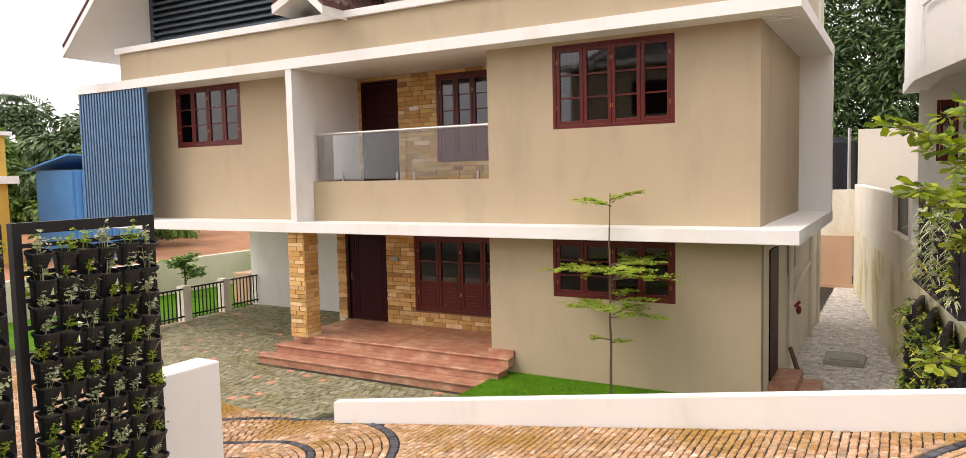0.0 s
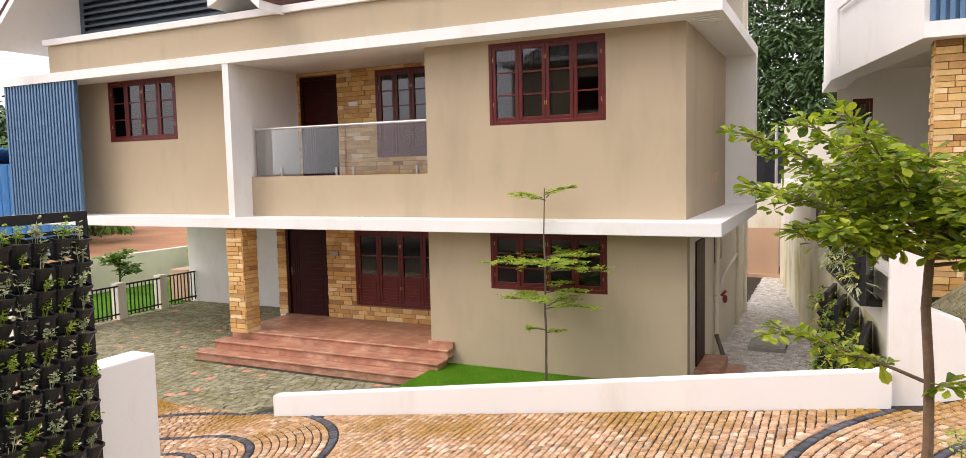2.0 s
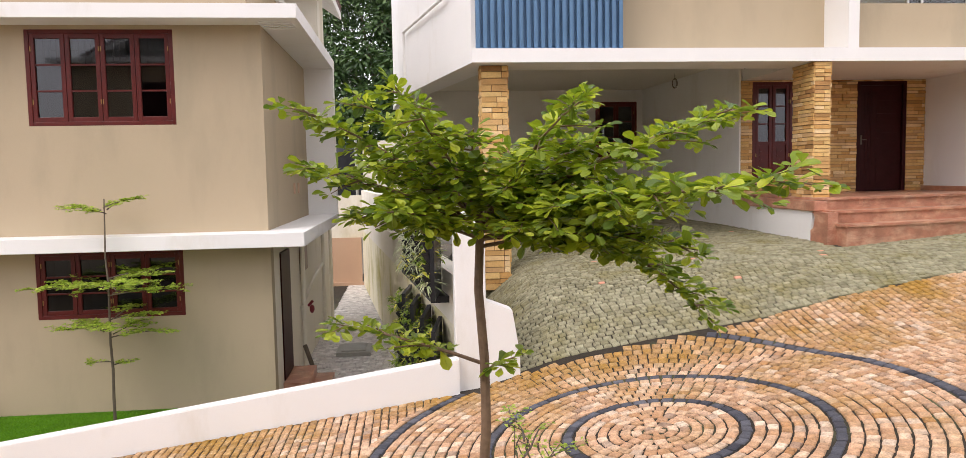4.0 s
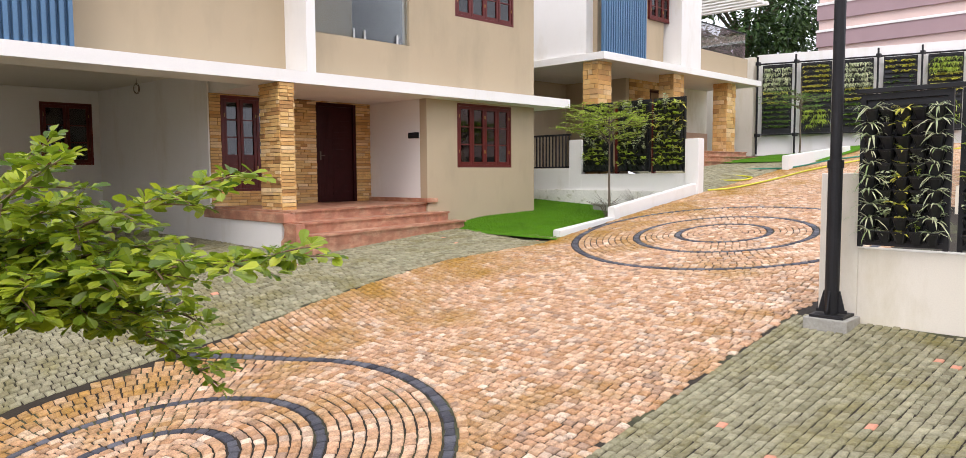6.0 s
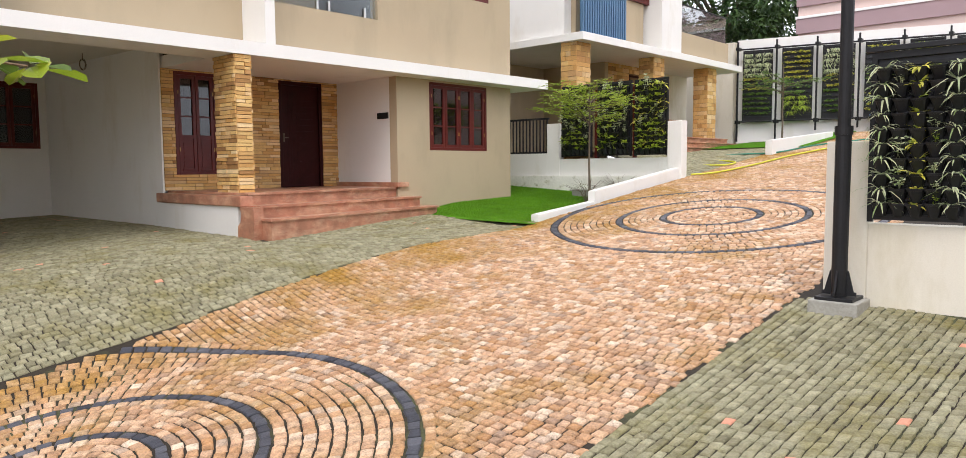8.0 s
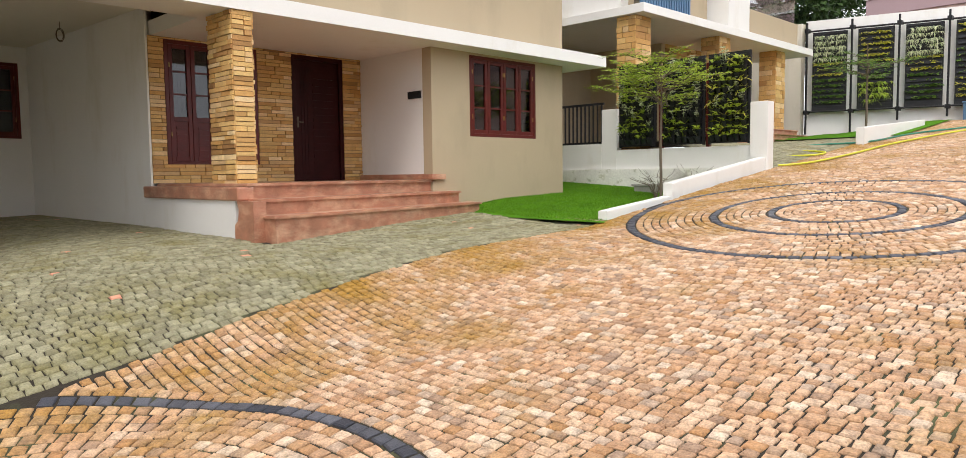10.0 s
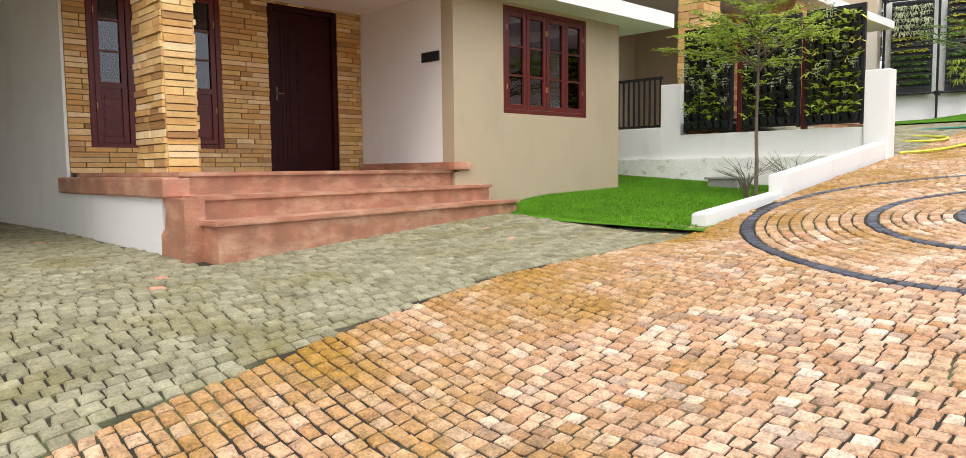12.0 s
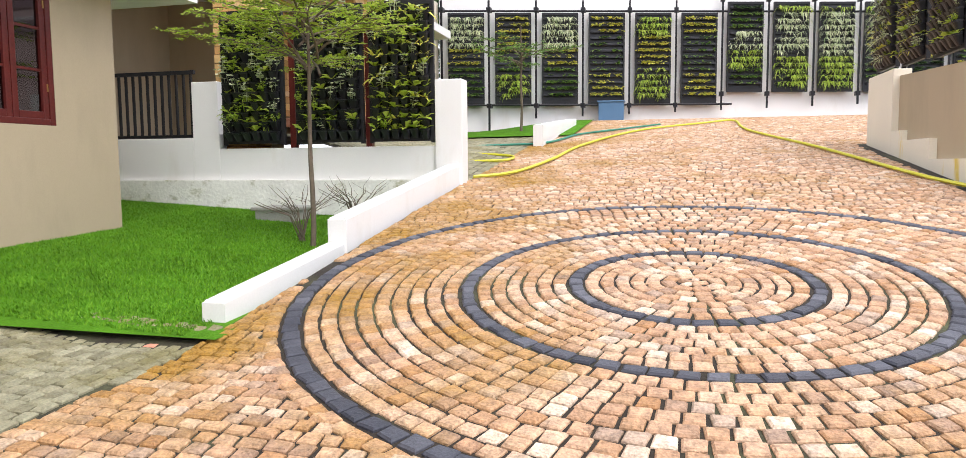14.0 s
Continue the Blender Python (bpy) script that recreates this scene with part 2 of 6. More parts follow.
# near-black so rooms behind the glass look unlit: indoor shade put into the colour
M["room_shade"] = surface("room_shade_paint", (0.05, 0.046, 0.042), 0.9, vary=0.1)


def glass_material(name, color, rough, alpha, gloss=1.0):
    m = bpy.data.materials.new(name)
    m.use_nodes = True
    n, l = m.node_tree.nodes, m.node_tree.links
    n.remove(n["Principled BSDF"])
    out = n["Material Output"]
    tr = n.new("ShaderNodeBsdfTransparent")
    tr.inputs["Color"].default_value = rgba(color)
    gl = n.new("ShaderNodeBsdfGlossy")
    gl.inputs["Roughness"].default_value = rough
    fr = n.new("ShaderNodeFresnel")
    fr.inputs["IOR"].default_value = 1.5
    mx = n.new("ShaderNodeMath")
    mx.operation = "MULTIPLY_ADD"
    mx.inputs[1].default_value, mx.inputs[2].default_value = gloss, alpha
    l.new(fr.outputs[0], mx.inputs[0])
    mix = n.new("ShaderNodeMixShader")
    l.new(mx.outputs[0], mix.inputs["Fac"])
    l.new(tr.outputs[0], mix.inputs[1])
    l.new(gl.outputs[0], mix.inputs[2])
    l.new(mix.outputs[0], out.inputs["Surface"])
    return m


M["glass"] = glass_material("window_glass", (0.30, 0.33, 0.37), 0.03, 0.03)
M["clear"] = glass_material("clear_railing_glass", (0.93, 0.96, 0.955), 0.02, 0.0, 0.7)

# ---- mesh helpers ----


def mesh_from(name, bm, mat):
    me = bpy.data.meshes.new(name)
    bm.to_mesh(me)
    bm.free()
    me.materials.append(mat)
    return me


def part(name, bm, mat, parent=None, label=""):
    ob = new(name, mesh_from(name, bm, mat) if isinstance(bm, bmesh.types.BMesh) else bm)
    if parent is not None:
        ob.parent = parent
    if label:
        ob["label"] = label
    return ob


def thing(name, label, category, group="", kind="", at=(0, 0, 0)):
    ob = new(name)
    ob.location = at
    return tagged(ob, label, category, group, kind)


def box(bm, x0, x1, y0, y1, z0, z1, bevel=0.0):
    r = bmesh.ops.create_cube(bm, size=1.0, matrix=Matrix.LocRotScale(((x0 + x1) / 2, (y0 + y1) / 2, (z0 + z1) / 2), None, (abs(x1 - x0), abs(y1 - y0), abs(z1 - z0))))
    if bevel:
        edges = list({e for v in r["verts"] for e in v.link_edges})
        bmesh.ops.bevel(bm, geom=edges, offset=bevel, segments=2, affect="EDGES", profile=0.5)
    return bm


def boxes(*specs, bevel=0.0):
    bm = bmesh.new()
    for s in specs:
        box(bm, *s, bevel=bevel)
    return bm


def tube(bm, pts, r, sides=8, r_end=None):
    """A tube along points, tapering from r to r_end."""
    pts = [Vector(p) for p in pts]
    rings = []
    for i, p in enumerate(pts):
        d = (pts[min(i + 1, len(pts) - 1)] - pts[max(i - 1, 0)]).normalized()
        up = Vector((0, 0, 1)) if abs(d.z) < 0.9 else Vector((1, 0, 0))
        a = d.cross(up).normalized()
        b = d.cross(a)
        rr = r if r_end is None else r + (r_end - r) * i / (len(pts) - 1)
        rings.append([bm.verts.new(p + rr * (math.cos(6.28319 * k / sides) * a + math.sin(6.28319 * k / sides) * b)) for k in range(sides)])
    for q, s in zip(rings, rings[1:]):
        for k in range(sides):
            bm.faces.new((q[k], q[(k + 1) % sides], s[(k + 1) % sides], s[k]))
    bm.faces.new(rings[0][::-1])
    bm.faces.new(rings[-1])
    return bm


def prism(bm, outline, z0, z1):
    """An upright prism over a counter-clockwise plan outline; z may be a pair of functions of (x, y)."""
    lo = [bm.verts.new((x, y, z0(x, y) if callable(z0) else z0)) for x, y in outline]
    hi = [bm.verts.new((x, y, z1(x, y) if callable(z1) else z1)) for x, y in outline]
    n = len(outline)
    for i in range(n):
        bm.faces.new((lo[i], lo[(i + 1) % n], hi[(i + 1) % n], hi[i]))
    bm.faces.new(hi)
    bm.faces.new(lo[::-1])
    return bm


def wall_with_holes(bm, u0, u1, z0, z1, v0, v1, holes, along="x"):
    """A wall slab along x or y in one piece, with rectangular holes (a0, a1, b0, b1) through it."""
    us = sorted({u0, u1, *[min(max(h[i], u0), u1) for h in holes for i in (0, 1)]})
    zs = sorted({z0, z1, *[min(max(h[i], z0), z1) for h in holes for i in (2, 3)]})
    made = {}

    def vert(i, j, k):
        if (i, j, k) not in made:
            u, z, v = us[i], zs[j], (v0, v1)[k]
            made[i, j, k] = bm.verts.new((u, v, z) if along == "x" else (v, u, z))
        return made[i, j, k]

    def solid(i, j):
        if not (0 <= i < len(us) - 1 and 0 <= j < len(zs) - 1):
            return False
        mu, mz = (us[i] + us[i + 1]) / 2, (zs[j] + zs[j + 1]) / 2
        return not any(h[0] < mu < h[1] and h[2] < mz < h[3] for h in holes)

    for i in range(len(us) - 1):
        for j in range(len(zs) - 1):
            if not solid(i, j):
                continue
            bm.faces.new((vert(i, j, 0), vert(i + 1, j, 0), vert(i + 1, j + 1, 0), vert(i, j + 1, 0)))
            bm.faces.new((vert(i, j + 1, 1), vert(i + 1, j + 1, 1), vert(i + 1, j, 1), vert(i, j, 1)))
            for (di, dj), (p, q) in {(-1, 0): ((i, j), (i, j + 1)), (1, 0): ((i + 1, j + 1), (i + 1, j)), (0, -1): ((i + 1, j), (i, j)), (0, 1): ((i, j + 1), (i + 1, j + 1))}.items():
                if not solid(i + di, j + dj):
                    bm.faces.new((vert(*p, 0), vert(*q, 0), vert(*q, 1), vert(*p, 1)))
    bmesh.ops.recalc_face_normals(bm, faces=bm.faces)
    return bm


# ---- ground heights ----


def smooth(t):
    t = min(1.0, max(0.0, t))
    return t * t * (3 - 2 * t)


def slope(x):
    """The road's own rise."""
    if x < -8.2:
        return -2.10
    if x > 14:
        return 0.941 + 0.125 * (min(x, 26.5) - 14)
    return -0.10 + 0.137 * (x - 6.4)


def ground_z(x, y):
    r = slope(x)
    if y < 2.2:
        return r + (0.08 - r) * smooth((2.2 - y) / 3.2) if -4.0 < x < 8.1 else r
    if y > 5.5 and 1.0 < x < 10.6:
        y0 = 6.4 - 0.1 * (x - 2)
        d = 0.26 + (0.032 if x > 5.26 else 0.09) * (x - 5.26) + 0.06 * min(max(y - 8.3, 0), 1.7) + 0.012 * max(y - 10, 0)
        w = smooth((y - y0) / 2.8) * smooth((x - 1.0) / 1.5 + 0.25)
        w *= 1 - smooth((x - 9.6) / 1.0) if y < 7.6 else 1
        return r + (d - r) * w
    return r


Y_RIGHT, Y_LEFT = 2.2, 7.4

# ---- windows, doors, stone ----


def window(parent, x0, x1, z0, z1, y, leaves=4, rows=3, panels=0.0, name="window", depth=0.12, grille=True):
    """A wooden casement in a wall that faces -y at y: frame, leaves with glazing bars, panes, hinges; panels: share of the height with wooden lower panels."""
    f = 0.06
    ya, yb = y - 0.03, y + depth
    w = part(name, boxes((x0, x0 + f, ya, yb, z0, z1), (x1 - f, x1, ya, yb, z0, z1), (x0 + f, x1 - f, ya, yb, z1 - f, z1), (x0 + f, x1 - f, ya, yb, z0, z0 + f), bevel=0.006), M["wood"], parent, "red-brown wooden casement frame")
    lw = (x1 - x0 - 2 * f) / leaves
    pane_me = None
    for i in range(leaves):
        a = x0 + f + i * lw
        b = a + lw
        s = 0.065
        zb = z0 + f + panels * (z1 - z0)
        bm = boxes((a + 0.004, a + s, y - 0.02, y + 0.035, z0 + f, z1 - f), (b - s, b - 0.004, y - 0.02, y + 0.035, z0 + f, z1 - f), (a + s, b - s, y - 0.02, y + 0.035, z1 - f - s, z1 - f), (a + s, b - s, y - 0.02, y + 0.035, z0 + f, z0 + f + s), bevel=0.005)
        if panels:
            box(bm, a + s, b - s, y - 0.02, y + 0.035, zb - s / 2, zb + s / 2)
            box(bm, a + s, b - s, y, y + 0.02, z0 + f + s, zb - s / 2)
            k = 6
            for j in range(k):
                zz = z0 + f + s + 0.02 + (zb - s - 0.03 - z0 - f - s) * j / k
                box(bm, a + s + 0.03, b - s - 0.03, y - 0.014, y + 0.004, zz, zz + 0.5 * (zb - z0 - f - 2 * s) / k)
        g0, g1 = zb + (s / 2 if panels else s), z1 - f - s
        for j in range(1, rows):
            zz = g0 + (g1 - g0) * j / rows
            box(bm, a + s, b - s, y - 0.012, y + 0.02, zz - 0.012, zz + 0.012)
        part("leaf", bm, M["wood"], w)
        bm = bmesh.new()
        box(bm, a + s - 0.004, b - s + 0.004, y + 0.008, y + 0.014, g0 - 0.004, g1 + 0.004)
        p = part("pane", bm, M["glass"], w, "dark reflecting glass pane")
        for zz in (z0 + 0.25 * (z1 - z0), z0 + 0.8 * (z1 - z0)):
            hx = a + 0.01 if i % 2 == 0 else b - 0.02
            part("hinge", boxes((hx, hx + 0.010, y - 0.030, y - 0.018, zz - 0.035, zz + 0.035)), M["brass"], w, "small brass hinge")
        if grille:
            bm = bmesh.new()
            for j in range(1, 4):
                xx = a + s + (lw - 2 * s) * j / 4
                box(bm, xx - 0.005, xx + 0.005, y + 0.07, y + 0.08, z0 + f, z1 - f)
            for j in range(1, 7):
                zz = g0 + (g1 - g0) * j / 7
                box(bm, a + 0.01, b - 0.01, y + 0.081, y + 0.088, zz - 0.005, zz + 0.005)
            part("grille", bm, M["black"], w)
    return w


def door(parent, x0, x1, z0, z1, y, louvred=True):
    f = 0.075
    d = part("door", boxes((x0, x0 + f, y - 0.03, y + 0.12, z0, z1), (x1 - f, x1, y - 0.03, y + 0.12, z0, z1), (x0 + f, x1 - f, y - 0.03, y + 0.12, z1 - f, z1), bevel=0.006), M["door_wood"], parent, "dark polished wooden door frame")
    bm = boxes((x0 + f, x1 - f, y + 0.02, y + 0.07, z0 + 0.01, z1 - f))
    for k in range(3):
        xa = x0 + f + 0.12 + k * 0.06
        box(bm, xa, xa + 0.02, y + 0.012, y + 0.022, z0 + 0.12, z1 - f - 0.12)
    n = 14
    for k in range(n):
        zz = z0 + 0.15 + k * (z1 - z0 - 0.4) / n
        box(bm, x0 + 0.42 * (x1 - x0), x1 - f - 0.09, y + 0.010, y + 0.022, zz, zz + 0.07)
    part("door_leaf", bm, M["door_wood"], d)
    zz = z0 + 0.47 * (z1 - z0)
    part("door_handle", boxes((x0 + f + 0.03, x0 + f + 0.06, y + 0.005, y + 0.02, zz - 0.09, zz + 0.09), (x0 + f + 0.035, x0 + f + 0.13, y - 0.03, y - 0.018, zz - 0.008, zz + 0.008), (x0 + f + 0.038, x0 + f + 0.052, y - 0.028, y + 0.006, zz - 0.007, zz + 0.007), bevel=0.003), M["bark"], d, "dark bronze lever handle")
    return d


STRIPS = {}


def strip_mesh(length, height, depth):
    key = (round(length, 2), round(height, 3), round(depth, 3))
    if key not in STRIPS:
        bm = bmesh.new()
        box(bm, 0, key[0] - 0.004, -key[2], 0.012, 0, key[1] - 0.004)
        for v in bm.verts:
            if v.co.y < 0:
                v.co.x += 0.004 if v.co.x < 0.01 else -0.004
                v.co.z += 0.003 if v.co.z < 0.01 else -0.003
        STRIPS[key] = mesh_from("stone_strip", bm, M["stone"])
    return STRIPS[key]


def stone_face(parent, origin, turn, length, z0, z1, holes=(), rnd=None, course=0.075):
    """Split sandstone strips over a face that starts at origin and runs along the turned x axis, proud of it along its -y."""
    z = z0
    ca, sa = math.cos(radians(turn)), math.sin(radians(turn))
    while z < z1 - 0.02:
        hgt = min(rnd.choice((0.9, 1.0, 1.15)) * course, z1 - z)
        if z1 - z - hgt < 0.03:
            hgt = z1 - z
        cuts = sorted([(max(0, h[0]), min(length, h[1])) for h in holes if h[2] < z + hgt / 2 < h[3]])
        spans, at = [], 0.0
        for c in cuts:
            if c[0] > at:
                spans.append((at, c[0]))
            at = max(at, c[1])
        if at < length:
            spans.append((at, length))
        for a, b in spans:
            u = a
            while u < b - 0.015:
                le = min(rnd.choice((0.16, 0.24, 0.32, 0.4)), b - u)
                if b - u - le < 0.07:
                    le = b - u
                me = strip_mesh(le, hgt, rnd.choice((0.010, 0.018, 0.026)))
                ob = new("stone", me)
                ob.parent = parent
                ob.matrix_basis = Matrix.Translation((origin[0] + u * ca, origin[1] + u * sa, z)) @ Matrix.Rotation(radians(turn), 4, "Z")
                u += le
        z += hgt


def stone_pillar(name, x0, x1, y0, y1, z0, z1, label, rnd, parent=None, course=0.075):
    if parent is None:
        p = tagged(part(name, boxes((x0, x1, y0, y1, z0, z1)), M["stone_back"]), label, "pillar")
    else:
        p = part(name, boxes((x0, x1, y0, y1, z0, z1)), M["stone_back"], parent, label)
    w, d = x1 - x0, y1 - y0
    stone_face(p, (x0 - 0.005, y0), 0, w + 0.01, z0, z1, rnd=rnd, course=course)
    stone_face(p, (x1, y0 - 0.005), 90, d + 0.01, z0, z1, rnd=rnd, course=course)
    stone_face(p, (x0, y1 + 0.005), -90, d + 0.01, z0, z1, rnd=rnd, course=course)
    return p


def steps(parent, x0, x1, y_floor, y_back, z_floor, count=3, rise=0.17, tread=0.32, left_flush=True, grow=0.18):
    """Granite porch floor with steps down towards -y, each with a proud nosing."""
    n = count
    for i in range(n):
        z = z_floor - i * rise
        yf = y_floor - i * tread
        xa = x0 - (0.0 if left_flush else i * 0.18)
        xb = x1 + i * grow
        bm = bmesh.new()
        box(bm, xa, xb, yf, (y_back if i == 0 else yf + tread + 0.02), z - rise - (0.25 if i == n - 1 else 0.0), z - 0.035)
        part("riser", bm, M["granite"], parent)
        bm = bmesh.new()
        box(bm, xa - 0.03, xb + 0.03, yf - 0.035, (y_back if i == 0 else yf + tread), z - 0.035, z, bevel=0.012)
        part("tread", bm, M["granite"], parent)


def louvres(parent, x0, x1, z0, z1, y, pitch=0.11, mat="blue"):
    bm = boxes((x0, x1, y + 0.05, y + 0.07, z0, z1))
    part("louvre_back", bm, M[mat], parent)
    n = int((x1 - x0) / pitch)
    me = mesh_from("louvre_bar", boxes((-0.03, 0.03, -0.03, 0.045, z0, z1), bevel=0.004), M[mat])
    for i in range(n + 1):
        ob = new("louvre_bar", me)
        ob.parent = parent
        ob.location = (x0 + 0.03 + (x1 - x0 - 0.06) * i / n, y, 0)


# ---- house with slate-blue screen and pink granite porch (lowest of the row) ----
rs = random.Random(5)
XA0, XA1 = -17.8, -1.37
house_a = thing("house", "two-storey tan house with white slab bands and a blue slatted screen", "house", "row of houses")
part("lower_slab", boxes((XA0, XA1, 9.85, 15.2, 0.55, 0.76), bevel=0.008), M["white"], house_a, "white concrete band")
bm = bmesh.new()
# roof slab with four slots cut through near its corner
ys = [9.85]
for k in range(4):
    ys += [10.10 + 0.17 * k, 10.18 + 0.17 * k]
ys.append(15.2)
box(bm, XA0, -1.96, 9.85, 15.2, 3.80, 4.0)
box(bm, -1.48, XA1, 9.85, 15.2, 3.80, 4.0)
for k in range(0, len(ys), 2):
    box(bm, -1.96, -1.48, ys[k], ys[k + 1], 3.80, 4.0)
part("upper_slab", bm, M["white"], house_a, "white concrete roof band with slots")
# upper storey
W1, W2, WU = (-15.09, -12.94, 2.42, 3.79), (-5.29, -3.23, 2.36, 3.74), (-8.63, -6.9, 1.90, 3.72)
DU = (-10.62, -9.62, 1.30, 3.70)
bm = bmesh.new()
wall_with_holes(bm, -17.6, -10.84, 0.76, 3.80, 10.59, 10.81, [W1])
part("wall", bm, M["tan"], house_a)
part("fin", boxes((-10.86, -10.70, 9.87, 12.1, 0.76, 3.80)), M["white"], house_a, "white upright fin")
bm = bmesh.new()
wall_with_holes(bm, -6.55, -1.97, 0.76, 3.80, 10.38, 10.60, [W2])
part("bay_wall", bm, M["tan"], house_a)
part("bay_side", boxes((-2.19, -1.97, 10.60, 14.9, 0.76, 3.80)), M["tan"], house_a)
part("bay_side", boxes((-6.55, -6.33, 10.60, 11.9, 0.76, 3.80)), M["tan"], house_a)
part("end_fin", boxes((-1.97, XA1, 14.88, 15.1, 0.76, 3.80)), M["white"], house_a)
part("parapet", boxes((-10.70, -6.55, 10.38, 10.53, 0.76, 1.56)), M["tan"], house_a)
part("balcony_floor", boxes((-10.70, -6.55, 10.53, 12.1, 1.15, 1.28)), M["granite"], house_a)
bm = bmesh.new()
wall_with_holes(bm, -10.70, -6.33, 1.28, 3.80, 11.93, 12.1, [WU, DU])
part("balcony_back_wall", bm, M["stone_back"], house_a)
stone_face(house_a, (-10.70, 11.93), 0, 4.15, 1.28, 3.80, [(WU[0] + 10.7, WU[1] + 10.7, WU[2], WU[3]), (DU[0] + 10.7, DU[1] + 10.7, DU[2], DU[3])], rs, 0.09)
window(house_a, *W1, 10.62)
window(house_a, *W2, 10.41)
window(house_a, *WU, 11.95, leaves=4, rows=3, panels=0.36)
door(house_a, *DU, 11.95)
part("switch_plate", boxes((-9.3, -9.08, 11.88, 11.92, 3.02, 3.10)), M["white"], house_a)
rail = part("glass_railing", boxes((-10.6, -8.4, 10.44, 10.455, 1.6, 2.5), (-8.37, -6.56, 10.44, 10.455, 1.6, 2.5)), M["clear"], house_a, "clear glass balustrade")
bm = bmesh.new()
tube(bm, [(-10.62, 10.447, 2.52), (-6.56, 10.447, 2.52)], 0.025, 10)
part("handrail", bm, M["steel"], rail, "brushed steel handrail")
for x in (-9.95, -8.6, -8.2, -6.8):
    bm = bmesh.new()
    tube(bm, [(x, 10.43, 1.5), (x, 10.43, 1.72)], 0.022, 10)
    part("spigot", bm, M["steel"], rail)
louvres(house_a, XA0 + 0.02, -15.3, 0.76, 3.80, 9.92)
# parapet above the roof slab, gable and slatted vent
part("roof_parapet", boxes((-16.16, -2.08, 9.95, 10.15, 4.0, 4.62), (-2.28, -2.08, 10.15, 15.0, 4.0, 4.62)), M["tan"], house_a)
part("coping", boxes((-16.25, -2.02, 9.88, 10.22, 4.62, 4.76), (-2.34, -2.02, 10.22, 15.0, 4.62, 4.76), bevel=0.01), M["white"], house_a)
part("upper_room", boxes((-15.2, -2.6, 11.9, 15.0, 3.98, 6.1)), M["cream"], house_a)
vent = part("gable_vent", boxes((-15.75, -15.6, 10.5, 10.62, 4.7, 6.3), (-11.0, -10.88, 10.5, 10.62, 4.7, 6.3), (-15.6, -11.0, 10.6, 10.66, 4.7, 6.5)), M["slate"], house_a, "dark slatted gable vent")
for k in range(12):
    part("slat", boxes((-15.6, -11.0, 10.44, 10.58, 4.78 + 0.14 * k, 4.83 + 0.14 * k)), M["slate"], vent)


def gable(parent, xm, half, y0, y1, ze, zr, wall=True):
    """A gable roof whose ridge runs along y: two tiled slopes and white barge boards."""
    for s in (-1, 1):
        bm = bmesh.new()
        v = [(xm + s * half, y0, ze), (xm, y0, zr), (xm, y1, zr), (xm + s * half, y1, ze)]
        lo = [bm.verts.new(p) for p in v]
        hi = [bm.verts.new((p[0], p[1], p[2] + 0.1)) for p in v]
        for i in range(4):
            bm.faces.new((lo[i], lo[(i + 1) % 4], hi[(i + 1) % 4], hi[i]))
        bm.faces.new(hi)
        bm.faces.new(lo)
        # tile rolls down the slope
        n = int((y1 - y0) / 0.22)
        for k in range(n + 1):
            yy = y0 + 0.02 + (y1 - y0 - 0.04) * k / n
            tube(bm, [(xm + s * half, yy, ze + 0.1), (xm, yy, zr + 0.1)], 0.05, 6)
        part("roof_slope", bm, M["tile"], parent, "dark red-brown tiled slope")
        bm = bmesh.new()
        v = [(xm + s * half * 1.0, ze - 0.16), (xm, zr - 0.16), (xm, zr + 0.0), (xm + s * half, ze + 0.0)]
        a = [bm.verts.new((x, y0 - 0.03, z - 0.01)) for x, z in v]
        b = [bm.verts.new((x, y1, z - 0.01)) for x, z in v]
        for i in range(4):
            bm.faces.new((a[i], a[(i + 1) % 4], b[(i + 1) % 4], b[i]))
        bm.faces.new(a)
        bm.faces.new(b)
        part("barge_board", bm, M["white"], parent)


gable(house_a, -13.3, 4.0, 9.3, 14.5, 4.75, 8.2)
gable(house_a, -8.0, 3.0, 9.75, 14.5, 5.05, 6.3)
gable(house_a, -2.9, 1.6, 10.9, 16.5, 5.3, 6.4)
part("side_room", boxes((-2.6, -1.55, 14.0, 15.0, 3.98, 5.6)), M["cream"], house_a)
# ground storey
W3 = (-5.33, -3.23, -0.48, 0.52)
bm = bmesh.new()
wall_with_holes(bm, -6.57, -1.95, -2.2, 0.55, 10.38, 10.60, [W3])
part("bay_wall", bm, M["tan"], house_a)
part("bay_side", boxes((-6.57, -6.35, 10.60, 11.9, -2.2, 0.55)), M["tan"], house_a)
bm = bmesh.new()
wall_with_holes(bm, 10.60, 18.5, -2.2, 0.55, -2.17, -1.95, [(11.1, 12.0, -1.75, 0.35), (13.2, 14.2, -0.3, 0.5)], along="y")
part("side_wall", bm, M["cream"], house_a)
window(house_a, *W3, 10.41, rows=3)
WG, DG = (-9.30, -7.0, -1.28, 0.35), (-11.21, -10.06, -1.60, 0.5)
bm = bmesh.new()
wall_with_holes(bm, -11.46, -6.35, -1.62, 0.55, 11.93, 12.1, [WG, DG])
part("porch_back_wall", bm, M["stone_back"], house_a)
